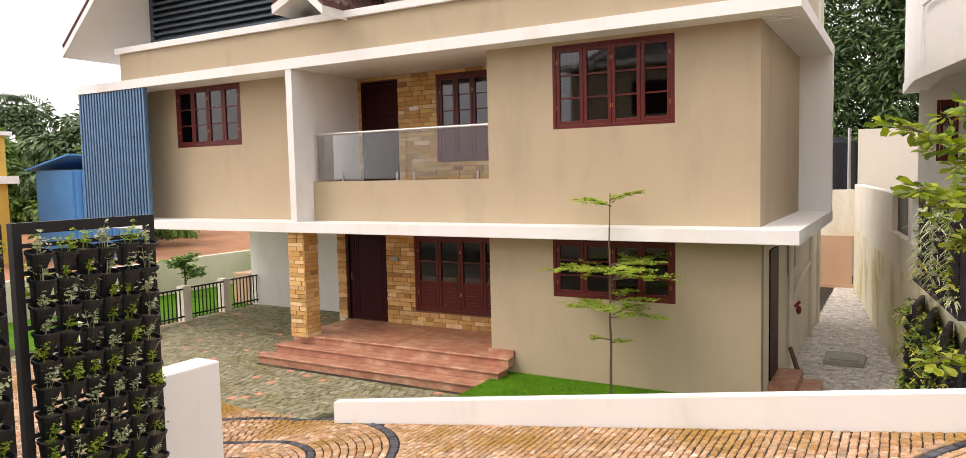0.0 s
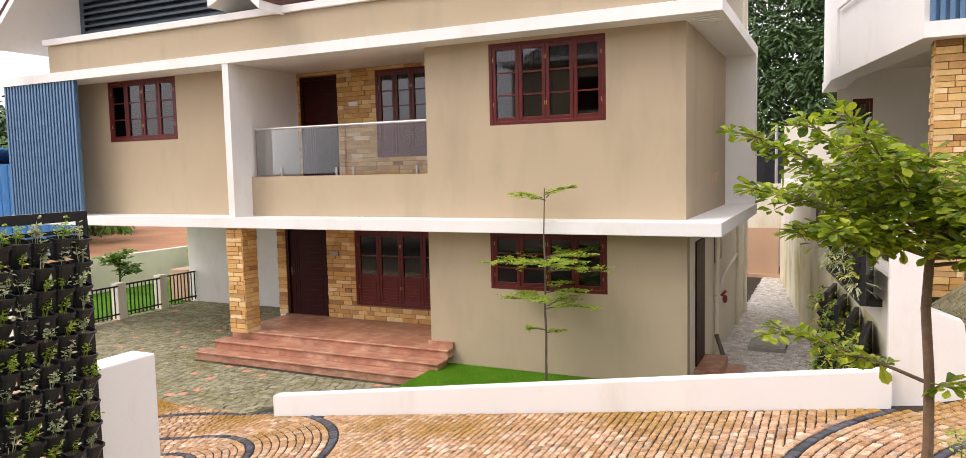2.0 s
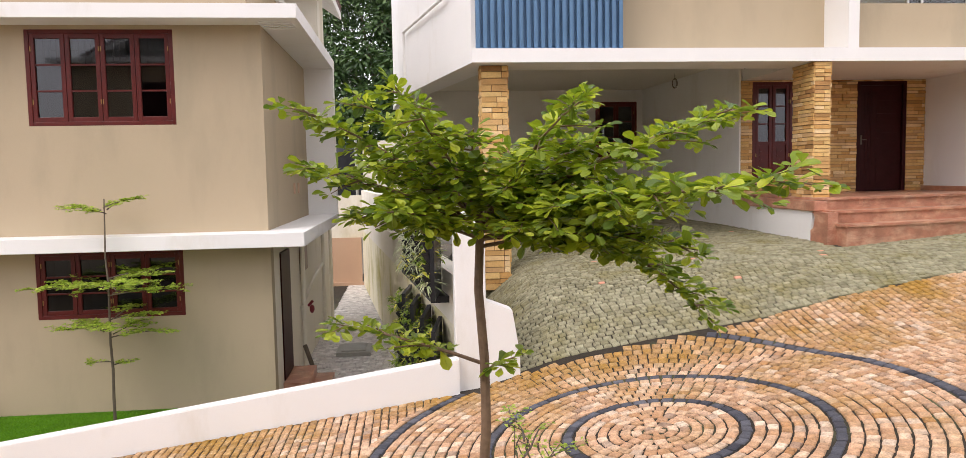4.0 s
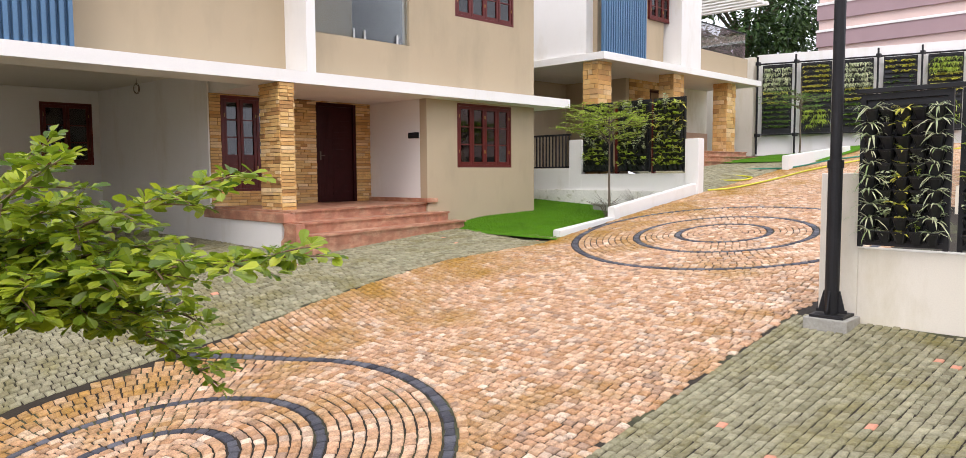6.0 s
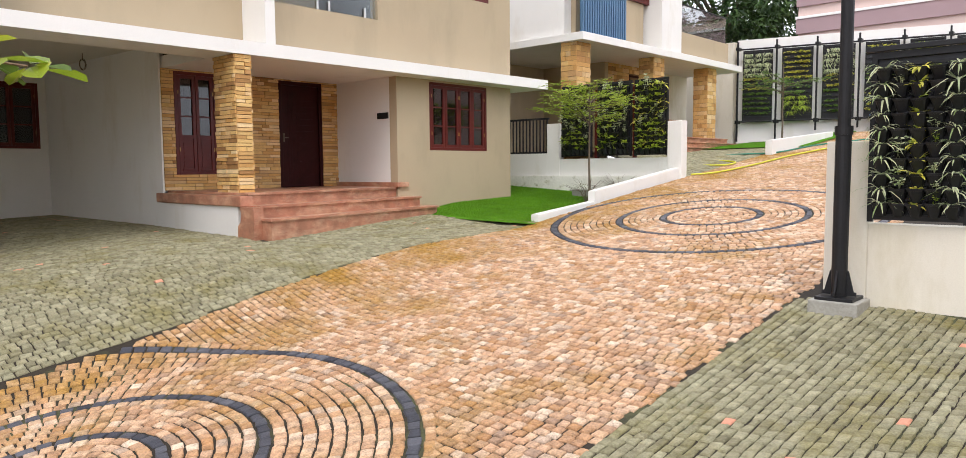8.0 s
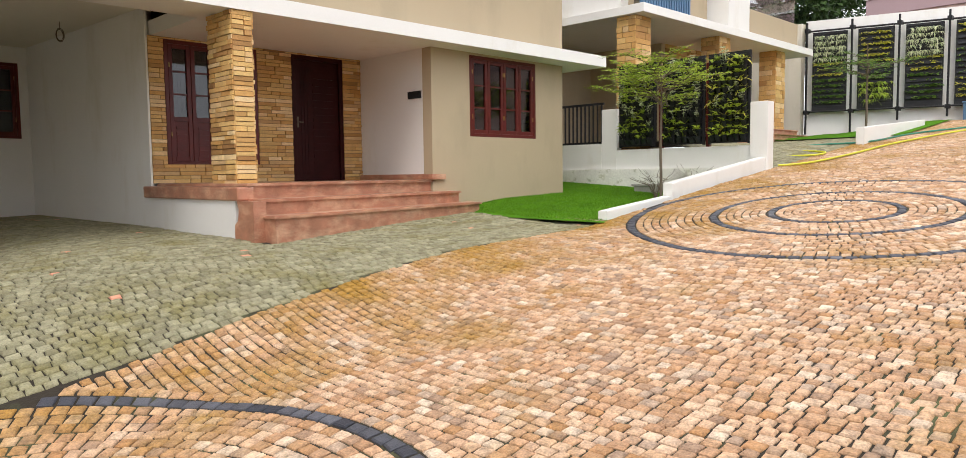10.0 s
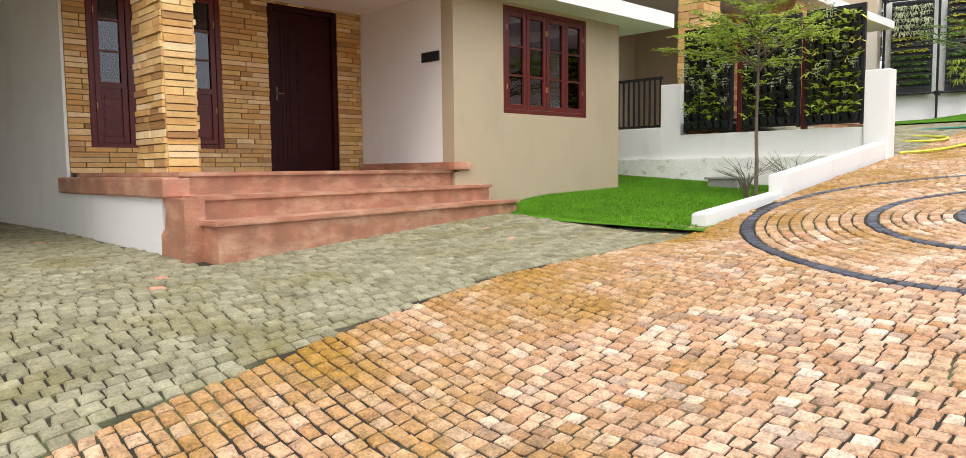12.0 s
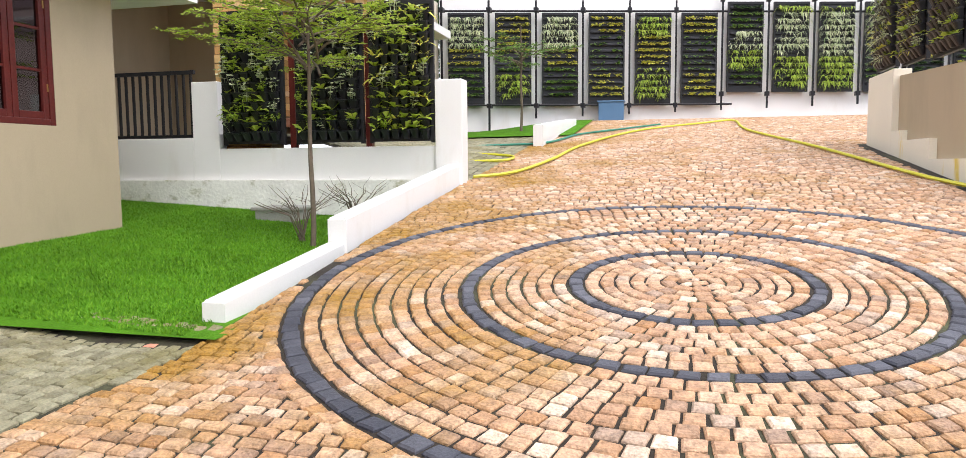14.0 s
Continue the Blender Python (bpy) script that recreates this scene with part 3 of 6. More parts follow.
stone_face(house_a, (-11.46, 11.93), 0, 4.9, -1.60, 0.55, [(WG[0] + 11.46, WG[1] + 11.46, WG[2], WG[3]), (DG[0] + 11.46, DG[1] + 11.46, DG[2], DG[3])], rs, 0.09)
window(house_a, *WG, 11.95, leaves=4, rows=2, panels=0.35)
door(house_a, *DG, 11.95)
part("name_plate", boxes((-9.95, -9.72, 11.87, 11.92, -0.22, -0.12)), M["concrete"], house_a)
steps(house_a, -11.2, -6.12, 10.15, 10.375, -1.60, left_flush=False, grow=-0.03)
part("porch_floor", boxes((-11.2, -6.6, 10.375, 12.0, -1.9, -1.602)), M["granite"], house_a)
part("skirting", boxes((-6.62, -6.1, 10.33, 10.376, -1.60, -1.50)), M["granite"], house_a)
stone_pillar("stone_pillar", -11.05, -10.65, 9.97, 10.37, -1.60, 0.55, "pillar clad in sandstone strips", rs, house_a, 0.09)
part("carport_wall", boxes((-17.2, -11.46, 14.6, 14.8, -2.2, 0.55), (-11.46, -11.3, 11.93, 14.8, -2.2, 0.55)), M["white"], house_a)
part("rear_wall", boxes((-17.2, -2.17, 18.3, 18.5, -2.2, 3.80), (-17.6, -17.4, 10.81, 18.5, 0.76, 3.80), (-2.17, -1.97, 15.1, 18.5, 0.55, 3.80)), M["cream"], house_a)
# floor and walls behind the windows, coloured near-black in place of indoor shade
part("inner_floor", boxes((-17.3, -2.2, 12.1, 18.3, 0.60, 0.74)), M["room_shade"], house_a)
part("inner_wall", boxes((-17.3, -2.2, 14.0, 14.1, 0.76, 3.80), (-11.2, -2.2, 14.0, 14.1, -2.0, 0.55)), M["room_shade"], house_a)
part("side_door", boxes((-2.0, -1.93, 11.12, 11.98, -1.75, 0.33)), M["door_wood"], house_a)
part("side_step", boxes((-1.95, -1.25, 10.9, 12.2, -2.1, -1.93), (-1.95, -1.55, 11.0, 12.1, -1.93, -1.76), bevel=0.01), M["granite"], house_a)
part("side_window", boxes((-1.99, -1.93, 13.22, 14.18, -0.28, 0.48), bevel=0.01), M["wood"], house_a)

# ---- middle house with the pink granite porch ----
rb = random.Random(9)
XB0, XB1, YB = 1.15, 14.46, 10.28
house_b = thing("house", "two-storey tan house with stone-clad porch and open carport", "house", "row of houses")
PLAN_B = [(XB0, YB), (XB1, YB), (XB1, 18.2), (-0.2, 18.2), (0.0, 15.3)]
part("lower_slab", prism(bmesh.new(), [(XB0, YB), (XB1, YB), (XB1, 18.2), (6.55, 18.2), (6.55, 11.1), (1.5, 11.1), (0.45, 15.3), (0.25, 18.2), (-0.2, 18.2), (0.0, 15.3)], 3.23, 3.44), M["white"], house_b, "white concrete band")
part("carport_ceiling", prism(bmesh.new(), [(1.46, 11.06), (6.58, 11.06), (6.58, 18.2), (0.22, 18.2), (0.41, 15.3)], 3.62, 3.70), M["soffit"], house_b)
part("upper_slab", prism(bmesh.new(), PLAN_B, 6.5, 6.7), M["white"], house_b)
part("fin", boxes((7.16, 7.34, YB + 0.02, 12.7, 3.44, 6.5)), M["white"], house_b)
part("left_end", prism(bmesh.new(), [(XB0 + 0.01, YB + 0.2), (1.25, YB + 0.2), (0.25, 15.3), (0.0, 18.1), (-0.17, 18.1), (0.02, 15.3)], 3.44, 6.5), M["white"], house_b, "white rendered end wall")
part("wall", boxes((1.3, 7.16, 11.0, 11.2, 3.44, 6.5)), M["tan"], house_b)
louvres(house_b, 1.22, 3.5, 3.44, 6.5, YB + 0.07)
WB, WBU = (11.13, 12.86, 1.80, 3.19), (11.1, 12.95, 5.02, 6.4)
bm = bmesh.new()
wall_with_holes(bm, 9.83, 13.66, 3.44, 6.5, 10.75, 10.97, [WBU])
part("bay_wall", bm, M["tan"], house_b)
part("bay_side", boxes((13.44, 13.66, 10.97, 18.0, 3.44, 6.5)), M["tan"], house_b)
window(house_b, *WBU, 10.78)
part("parapet", boxes((7.34, 9.83, 10.75, 10.9, 3.44, 4.24)), M["tan"], house_b)
rail = part("glass_railing", boxes((7.36, 9.82, 10.81, 10.825, 4.26, 5.15)), M["clear"], house_b, "clear glass balustrade")
bm = bmesh.new()
tube(bm, [(7.35, 10.817, 5.17), (9.83, 10.817, 5.17)], 0.025, 10)
part("handrail", bm, M["steel"], rail)
for x in (7.6, 8.5, 8.75, 9.55):
    bm = bmesh.new()
    tube(bm, [(x, 10.79, 4.2), (x, 10.79, 4.42)], 0.022, 10)
    part("spigot", bm, M["steel"], rail)
part("balcony_back_wall", boxes((7.34, 9.83, 12.7, 12.9, 3.44, 6.5)), M["tan"], house_b)
bm = bmesh.new()
wall_with_holes(bm, 10.26, 13.66, 0.3, 3.23, 10.75, 10.97, [WB])
part("bay_wall", bm, M["tan"], house_b)
part("bay_side", boxes((13.44, 13.66, 10.97, 18.0, 0.3, 3.23)), M["tan"], house_b)
part("porch_side_wall", boxes((10.26, 10.46, 10.97, 12.7, 1.07, 3.23), (10.263, 10.40, 10.752, 10.97, 1.07, 3.228)), M["white"], house_b)
window(house_b, *WB, 10.78, rows=3)
WP, DB = (6.73, 8.22, 1.34, 3.20), (8.85, 9.87, 1.07, 3.20)
bm = bmesh.new()
wall_with_holes(bm, 6.50, 10.26, 1.07, 3.23, 12.70, 12.9, [WP, DB])
part("porch_back_wall", bm, M["stone_back"], house_b)
stone_face(house_b, (6.50, 12.70), 0, 3.76, 1.07, 3.23, [(WP[0] - 6.5, WP[1] - 6.5, WP[2], WP[3]), (DB[0] - 6.5, DB[1] - 6.5, DB[2], DB[3])], rb, 0.062)
window(house_b, *WP, 12.72, leaves=4, rows=3, panels=0.34)
door(house_b, *DB, 12.72)
for i in range(3):
    z, d = 1.07 - 0.19 * i, 0.31 * i
    xl, xr = 6.60, 10.32 + 0.34 * i - 0.06 * i * (i - 1)
    yl, yr = 9.98 - d, 10.82 - d * 0.85
    yb = 12.75 if i == 0 else 11.3 - d
    bm = bmesh.new()
    if i == 0:
        prism(bm, [(xl, yl), (xr - 0.05, yr - 0.01), (10.25, 12.72), (xl, 12.72)], z - 0.19, z - 0.035)
    else:
        prism(bm, [(xl, yl), (xr, yr), (xr, yr + 0.5), (xl, yl + 0.5)], z - 0.19 - (0.35 if i == 2 else 0), z - 0.035)
    part("riser", bm, M["granite"], house_b)
    bm = bmesh.new()
    if i == 0:
        prism(bm, [(xl - 0.04, yl - 0.035), (xr, yr - 0.035), (xr, 10.75), (10.255, 10.75), (10.255, 12.72), (xl - 0.04, 12.72)], z - 0.035, z)
    else:
        prism(bm, [(xl - 0.03, yl - 0.035), (xr + 0.03, yr - 0.035), (xr + 0.03, yr + 0.33), (xl - 0.03, yl + 0.33)], z - 0.035, z)
    bmesh.ops.bevel(bm, geom=[e for e in bm.edges if abs(e.verts[0].co.z - z) < 1e-4 and abs(e.verts[1].co.z - z) < 1e-4], offset=0.01, segments=2, affect="EDGES")
    part("tread", bm, M["granite"], house_b)
part("skirting", boxes((10.2, 10.255, 10.72, 12.7, 1.072, 1.16), (10.2, 10.5, 10.69, 10.748, 1.072, 1.16)), M["granite"], house_b)
part("porch_plinth", boxes((6.47, 6.66, 10.1, 12.9, 0.0, 0.86)), M["white"], house_b)
bm = bmesh.new()
curve = [(9.62, 0.0), (9.62, 0.86), (10.04, 0.86)] + [(10.04 - 0.02 * math.cos(a * 0.39) * 3 + 0.0, 0.84 - 0.075 * a) for a in range(1, 4)] + [(10.1, 0.56), (10.1, 0.0)]
lo = [bm.verts.new((6.455, y, z)) for y, z in curve]
hi = [bm.verts.new((6.62, y, z)) for y, z in curve]
for i in range(len(curve)):
    j = (i + 1) % len(curve)
    bm.faces.new((lo[i], lo[j], hi[j], hi[i]))
bm.faces.new(lo[::-1])
bm.faces.new(hi)
part("curved_corbel", bm, M["granite"], house_b)
part("plinth_band", boxes((6.43, 6.66, 9.96, 12.92, 0.86, 1.03), bevel=0.02), M["granite"], house_b)
stone_pillar("stone_pillar", 6.62, 6.88, 10.32, 10.97, 1.06, 3.23, "pillar clad in sandstone strips", rb, house_b, 0.062)
stone_pillar("stone_pillar", 1.32, 1.72, 10.6, 11.0, -0.3, 3.23, "pillar clad in sandstone strips", rb, house_b, 0.09)
WC = (4.92, 6.0, 1.92, 3.32)
bm = bmesh.new()
wall_with_holes(bm, 0.12, 6.25, -0.2, 3.62, 17.6, 17.8, [WC, (0.45, 0.85, 1.7, 3.0)])
part("carport_wall", bm, M["white"], house_b)
part("carport_side", prism(bmesh.new(), [(6.47, 12.70), (6.50, 12.70), (6.66, 12.92), (6.4, 17.6), (6.15, 17.6)], -0.2, 3.62), M["white"], house_b)
window(house_b, *WC, 17.63, leaves=2)
# walls behind the panes, their near-black colour standing in for a dim interior
part("inner_wall", boxes((1.4, 13.4, 14.5, 14.6, 3.72, 6.5), (6.5, 13.4, 14.4, 14.5, 0.3, 3.2), (1.4, 13.4, 18.3, 18.5, -0.3, 6.5)), M["room_shade"], house_b)
part("name_plate", boxes((10.225, 10.26, 11.0, 11.32, 2.42, 2.54), bevel=0.004), M["black"], house_b, "small dark name plate")
window(house_b, 0.45, 0.85, 1.7, 3.0, 17.63, leaves=1)
bm = bmesh.new()
tube(bm, [(5.9, 14.6, 3.62), (5.9, 14.6, 3.50)], 0.006, 6)
for r in (0.085, 0.07):
    tube(bm, [(5.9 + 0.7 * r * math.sin(0.524 * k), 14.6 + (0.085 - r), 3.415 + 1.25 * r * math.cos(0.524 * k)) for k in range(13)], 0.007, 6)
part("wire_loop", bm, M["bark"], house_b, "coil of dark wire hanging from the ceiling")
gable(house_b, 9.5, 4.5, 10.2, 16, 7.2, 9.5)

# ---- upper house, beyond the planted boundary ----
rc = random.Random(13)
house_c = thing("house", "two-storey tan house higher up the slope", "house", "row of houses")
part("lower_slab", boxes((16.45, 26.0, 10.7, 18.0, 4.68, 4.88), bevel=0.008), M["white"], house_c, "white concrete band")
part("left_end", boxes((16.6, 16.9, 11.4, 18.0, 4.88, 7.6)), M["white"], house_c)
part("wall", boxes((16.9, 20.3, 11.25, 11.5, 4.88, 7.6)), M["tan"], house_c)
louvres(house_c, 16.55, 18.6, 4.88, 7.6, 10.8)
window(house_c, 19.4, 20.9, 6.2, 7.3, 11.2)
part("fin", boxes((20.5, 21.7, 10.75, 12.7, 4.88, 7.6)), M["white"], house_c)
part("parapet", boxes((21.7, 25.4, 10.95, 11.1, 4.88, 5.6), (25.2, 25.4, 11.1, 15, 4.88, 5.6)), M["tan"], house_c)
rail = part("glass_railing", boxes((21.75, 25.3, 11.0, 11.02, 5.6, 6.45)), M["clear"], house_c)
bm = bmesh.new()
tube(bm, [(21.7, 11.01, 6.47), (25.35, 11.01, 6.47)], 0.025, 8)
part("handrail", bm, M["black"], rail)
part("balcony_back_wall", boxes((21.7, 23.0, 13.2, 13.4, 4.88, 7.6)), M["tan"], house_c)
part("upper_slab", boxes((16.45, 24.0, 10.7, 18.0, 7.6, 7.8)), M["white"], house_c)
for k in range(6):
    part("canopy_slat", boxes((24.0 + 0.45 * k, 24.22 + 0.45 * k, 10.7, 13.5, 7.6, 7.72)), M["white"], house_c)
part("carport_wall", boxes((16.6, 20.4, 15.0, 15.2, 1.4, 4.68), (20.3, 20.5, 12.6, 15.0, 1.4, 4.68)), M["tan"], house_c)
part("porch_back_wall", boxes((20.5, 23.6, 12.6, 12.8, 1.9, 4.68)), M["stone_back"], house_c)
stone_face(house_c, (20.5, 12.6), 0, 3.1, 2.4, 4.68, [(1.2, 2.2, 2.4, 4.4)], rc, 0.12)
door(house_c, 21.7, 22.7, 2.4, 4.4, 12.62)
part("bay_wall", boxes((23.6, 26.0, 12.8, 13.0, 1.9, 4.68)), M["cream"], house_c)
part("bay_dado", boxes((23.6, 26.0, 12.76, 12.798, 1.9, 3.1)), M["peach"], house_c)
for x in (16.6, 20.5, 24.0):
    stone_pillar("stone_pillar", x, x + 0.6, 11.0, 11.5, 1.3 if x < 20 else 2.2, 4.68, "pillar clad in sandstone strips", rc, house_c, 0.13)
steps(house_c, 20.5, 25.0, 10.75, 12.6, 2.35, rise=0.17, tread=0.3)

# ---- ground, road, yards ----


def sheet(name, x0, x1, y0, y1, step, dz, mat, label, zf=ground_z, category="ground"):
    nx, ny = max(1, int((x1 - x0) / step)), max(1, int((y1 - y0) / step))
    vs = [(x0 + (x1 - x0) * i / nx, y0 + (y1 - y0) * j / ny) for j in range(ny + 1) for i in range(nx + 1)]
    fs = [(j * (nx + 1) + i, j * (nx + 1) + i + 1, (j + 1) * (nx + 1) + i + 1, (j + 1) * (nx + 1) + i) for j in range(ny) for i in range(nx)]
    me = bpy.data.meshes.new(name)
    me.from_pydata([(x, y, zf(x, y) + dz) for x, y in vs], [], fs)
    me.materials.append(mat)
    return tagged(new(name, me), label, category, kind="structure")


def yard_a(x, y):
    return -2.1


def lawn_b(x, y):
    return 0.475 + 0.034 * (x - 10.6) + 0.06 * (y - 7.67) * smooth((x - 9.9) / 2.2)


def yard_c(x, y):
    return slope(x) + (1.85 + 0.07 * max(0, x - 21) - slope(x)) * smooth((y - 7.4) / 3.0)


sheet("road", -30, 31.5, Y_RIGHT - 0.02, Y_LEFT + 0.2, 0.25, -0.016, M["joint"], "sloping road bed of sandy joints under cobbles", category="road")
sheet("driveway", 0.9, 10.6, Y_LEFT + 0.2, 18.2, 0.25, -0.016, M["joint"], "paved driveway in front of the porch")
sheet("driveway", -9.5, 8.12, -9.0, Y_RIGHT - 0.02, 0.25, -0.016, M["joint"], "paved driveway rising from the road")
sheet("yard", -30, 0.75, Y_LEFT - 0.3, 27, 1.0, -0.016, M["joint"], "paved yard below the road", zf=yard_a)
sheet("upper_yard", 15.9, 30, Y_LEFT + 0.2, 18, 0.5, -0.016, M["joint"], "paved yard of the upper house", zf=yard_c)
sheet("upper_roadside", 8.1, 30, -9, Y_RIGHT - 0.02, 0.5, -0.016, M["joint"], "paved roadside strip")
sheet("lawn", 10.46, 15.95, 7.5, 12.7, 0.25, 0.0, M["lawn"], "small bright green lawn beside the porch", zf=lawn_b, category="lawn")
tagged(part("ground", boxes((-400, 400, -300, 500, -3.4, -3.0)), M["soil"]), "earth ground reaching the horizon", "ground", kind="structure")

# kerb walls
def kerb(name, pts, thick, tops, low, label):
    """A low wall along straight plan points, with a top height at each."""
    bm = bmesh.new()
    for (a, b, ta, tb) in zip(pts, pts[1:], tops, tops[1:]):
        d = (Vector((*b, 0)) - Vector((*a, 0))).normalized()
        nrm = Vector((-d.y, d.x, 0)) * thick
        q = [Vector((*a, 0)), Vector((*b, 0)), Vector((*b, 0)) + nrm, Vector((*a, 0)) + nrm]
        zt = [ta, tb, tb, ta]
        lo = [bm.verts.new((p.x, p.y, low)) for p in q]
        hi = [bm.verts.new((p.x, p.y, z)) for p, z in zip(q, zt)]
        for i in range(4):
            bm.faces.new((lo[i], lo[(i + 1) % 4], hi[(i + 1) % 4], hi[i]))
        bm.faces.new(hi)
        bm.faces.new(lo[::-1])
    es = [e for e in bm.edges if all(v.co.z > low + 0.01 for v in e.verts)]
    bmesh.ops.bevel(bm, geom=es, offset=0.012, segments=2, affect="EDGES")
    return tagged(part(name, bm, M["white"]), label, "kerb wall", kind="structure")


kerb("kerb_wall", [(-7.45, 7.1), (0.66, 7.1)], 0.16, [-1.69, -0.5], -2.6, "low white retaining kerb beside the road")
kerb("kerb_wall", [(10.80, 7.66), (12.62, 7.72)], 0.15, [0.61, 0.77], 0.0, "low white kerb at the edge of the lawn")
kerb("kerb_wall", [(12.62, 7.70), (15.85, 7.62)], 0.17, [0.97, 1.41], 0.0, "low white kerb at the edge of the lawn")
tagged(part("gate_pillar", boxes((15.80, 16.06, 7.58, 7.93, 0.8, 2.45), bevel=0.012), M["white"]), "white painted gate pillar beside the road", "pillar", kind="structure")
tagged(part("boundary_wall", boxes((15.86, 16.04, 7.93, 11.0, 0.3, 1.64), (15.86, 16.04, 11.0, 11.4, 0.3, 2.54), (15.86, 16.04, 11.4, 13.5, 0.3, 1.79), bevel=0.008), M["white"]), "white boundary wall at the end of the lawn", "wall", kind="structure")
tagged(part("wall_footing", boxes((15.80, 15.862, 7.9, 13.5, 0.3, 1.22)), M["rough_white"]), "rough weathered plaster footing of the wall", "wall", kind="structure")


def pillar_with_foot():
    """A pillar whose foot slopes down to one side."""
    bm = boxes((0.63, 0.98, 7.2, 7.5, -1.2, 1.12), bevel=0.012)
    side = [(0.975, -1.2), (1.36, -1.2), (1.36, -0.5), (1.28, 0.0), (0.975, 0.12)]
    lo, hi = [[bm.verts.new((x, y, z)) for x, z in side] for y in (7.215, 7.485)]
    for i in range(5):
        bm.faces.new((lo[i], lo[(i + 1) % 5], hi[(i + 1) % 5], hi[i]))
    bm.faces.new(lo[::-1])
    bm.faces.new(hi)
    bmesh.ops.recalc_face_normals(bm, faces=bm.faces)
    return bm


# side wall between the lower yard and the middle house
def passage_x(y):
    """The passage wall's face."""
    return -0.01 - 0.128 * (y - 12.84)


def passage_slab(y0, y1, z0, z1, thick=0.25, out=0.0):
    return prism(bmesh.new(), [(passage_x(y0) - out, y0), (passage_x(y0) + thick, y0), (passage_x(y1) + thick, y1), (passage_x(y1) - out, y1)], z0, z1)


tagged(part("retaining_wall", passage_slab(7.5, 24.1, -2.3, -0.25), M["mossy"]), "moss-stained plaster retaining wall along the passage", "wall", kind="structure")
tagged(part("boundary_wall", passage_slab(7.5, 24.1, -0.25, 0.36), M["cream"]), "cream boundary wall above the passage", "wall", kind="structure")
tagged(part("boundary_wall", passage_slab(15.33, 24.1, 0.36, 1.08), M["cream"]), "cream boundary wall above the passage", "wall", kind="structure")
tagged(part("gate_pillar", pillar_with_foot(), M["white"]), "white gate pillar with a sloping foot", "pillar", kind="structure")
tagged(part("passage_wall", boxes((-3.5, -1.5, 24.1, 24.3, -2.3, -0.5), (-1.86, -1.5, 24.03, 24.1, -2.3, -0.5), (-3.5, -1.4, 24.0, 24.1, -2.3, -2.0)), M["peach"]), "peach wall at the end of the passage", "wall", kind="structure")
tagged(part("passage_wall", boxes((-6, -1.4, 24.12, 24.32, -0.5, 0.92), (-1.42, 2.0, 25.0, 25.2, -0.3, 2.78)), M["cream"]), "cream wall behind the passage", "wall", kind="structure")

# far planted wall and the striped building
bm = bmesh.new()
prism(bm, [(26.95, 11.3), (31.7, -5.0), (32.0, -4.9), (27.25, 11.4)], 1.0, 5.95)
tagged(part("far_wall", bm, M["white"]), "tall white wall at the top of the road", "wall", kind="structure")
tagged(part("far_wall", boxes((26.9, 27.2, 11.42, 13.5, 1.5, 5.9)), M["cream"]), "cream return wall", "wall", kind="structure")
strip_house = thing("building", "building with pale pink and mauve horizontal stripes", "building")
part("body", boxes((32.5, 40, -12, 11.2, 0.5, 9.8)), M["pink"], strip_house)
for k in range(3):
    part("mauve_band", boxes((32.4, 32.498, -12, 11.25, 6.85 + 1.1 * k, 7.45 + 1.1 * k)), M["mauve"], strip_house)
    part("white_band", boxes((32.36, 32.498, -12, 11.27, 7.45 + 1.1 * k, 7.55 + 1.1 * k)), M["white"], strip_house)

# right-hand wall with the lamp post
tagged(part("planter_wall", boxes((8.1, 8.3, -8.0, 1.62, -0.4, 0.89), (8.1, 8.3, 1.62, 2.0, -0.4, 1.65), bevel=0.01), M["cream"]), "cream low wall with a raised end pillar", "wall", kind="structure")
bm = bmesh.new()
prism(bm, [(14.2, 1.85), (18.5, 1.85), (18.5, 2.0), (14.2, 2.0)], 0.4, lambda x, y: 2.58 + 0.045 * (x - 18.5))
tagged(part("planter_wall", bm, M["tan"]), "tan recessed retaining wall beside the road", "wall", kind="structure")
bm = boxes((18.5, 19.8, 1.85, 2.09, 1.0, 2.68), bevel=0.01)
box(bm, 18.08, 18.5, 2.0, 2.09, 0.9, 1.81)
box(bm, 16.92, 18.08, 2.0, 2.09, 0.7, 1.67)
box(bm, 14.2, 16.92, 2.0, 2.09, 0.3, 1.42)
tagged(part("stepped_plinth", bm, M["stained_cream"]), "cream stepped plinth stained yellow by water", "wall", kind="structure")
tagged(part("gate_pillar", boxes((-4.32, -4.1, 1.78, 2.24, -1.9, 0.42), bevel=0.012), M["white"]), "white gate pillar beside the planter stand", "pillar", kind="structure")
tagged(part("planter_wall", boxes((-4.30, -4.12, -6, 1.78, -1.9, -0.22)), M["white"]), "low white wall under the planter stand", "wall", kind="structure")
lamp = thing("lamp_post", "black painted steel lamp post on a concrete pad", "lamp post")
bm = bmesh.new()
tube(bm, [(7.88, 1.785, 0.2), (7.88, 1.785, 1.7)], 0.068, 16)
tube(bm, [(7.88, 1.785, 1.7), (7.88, 1.785, 1.78)], 0.078, 16)
tube(bm, [(7.88, 1.785, 1.78), (7.88, 1.785, 5.2)], 0.055, 16)
part("pole", bm, M["black"], lamp)

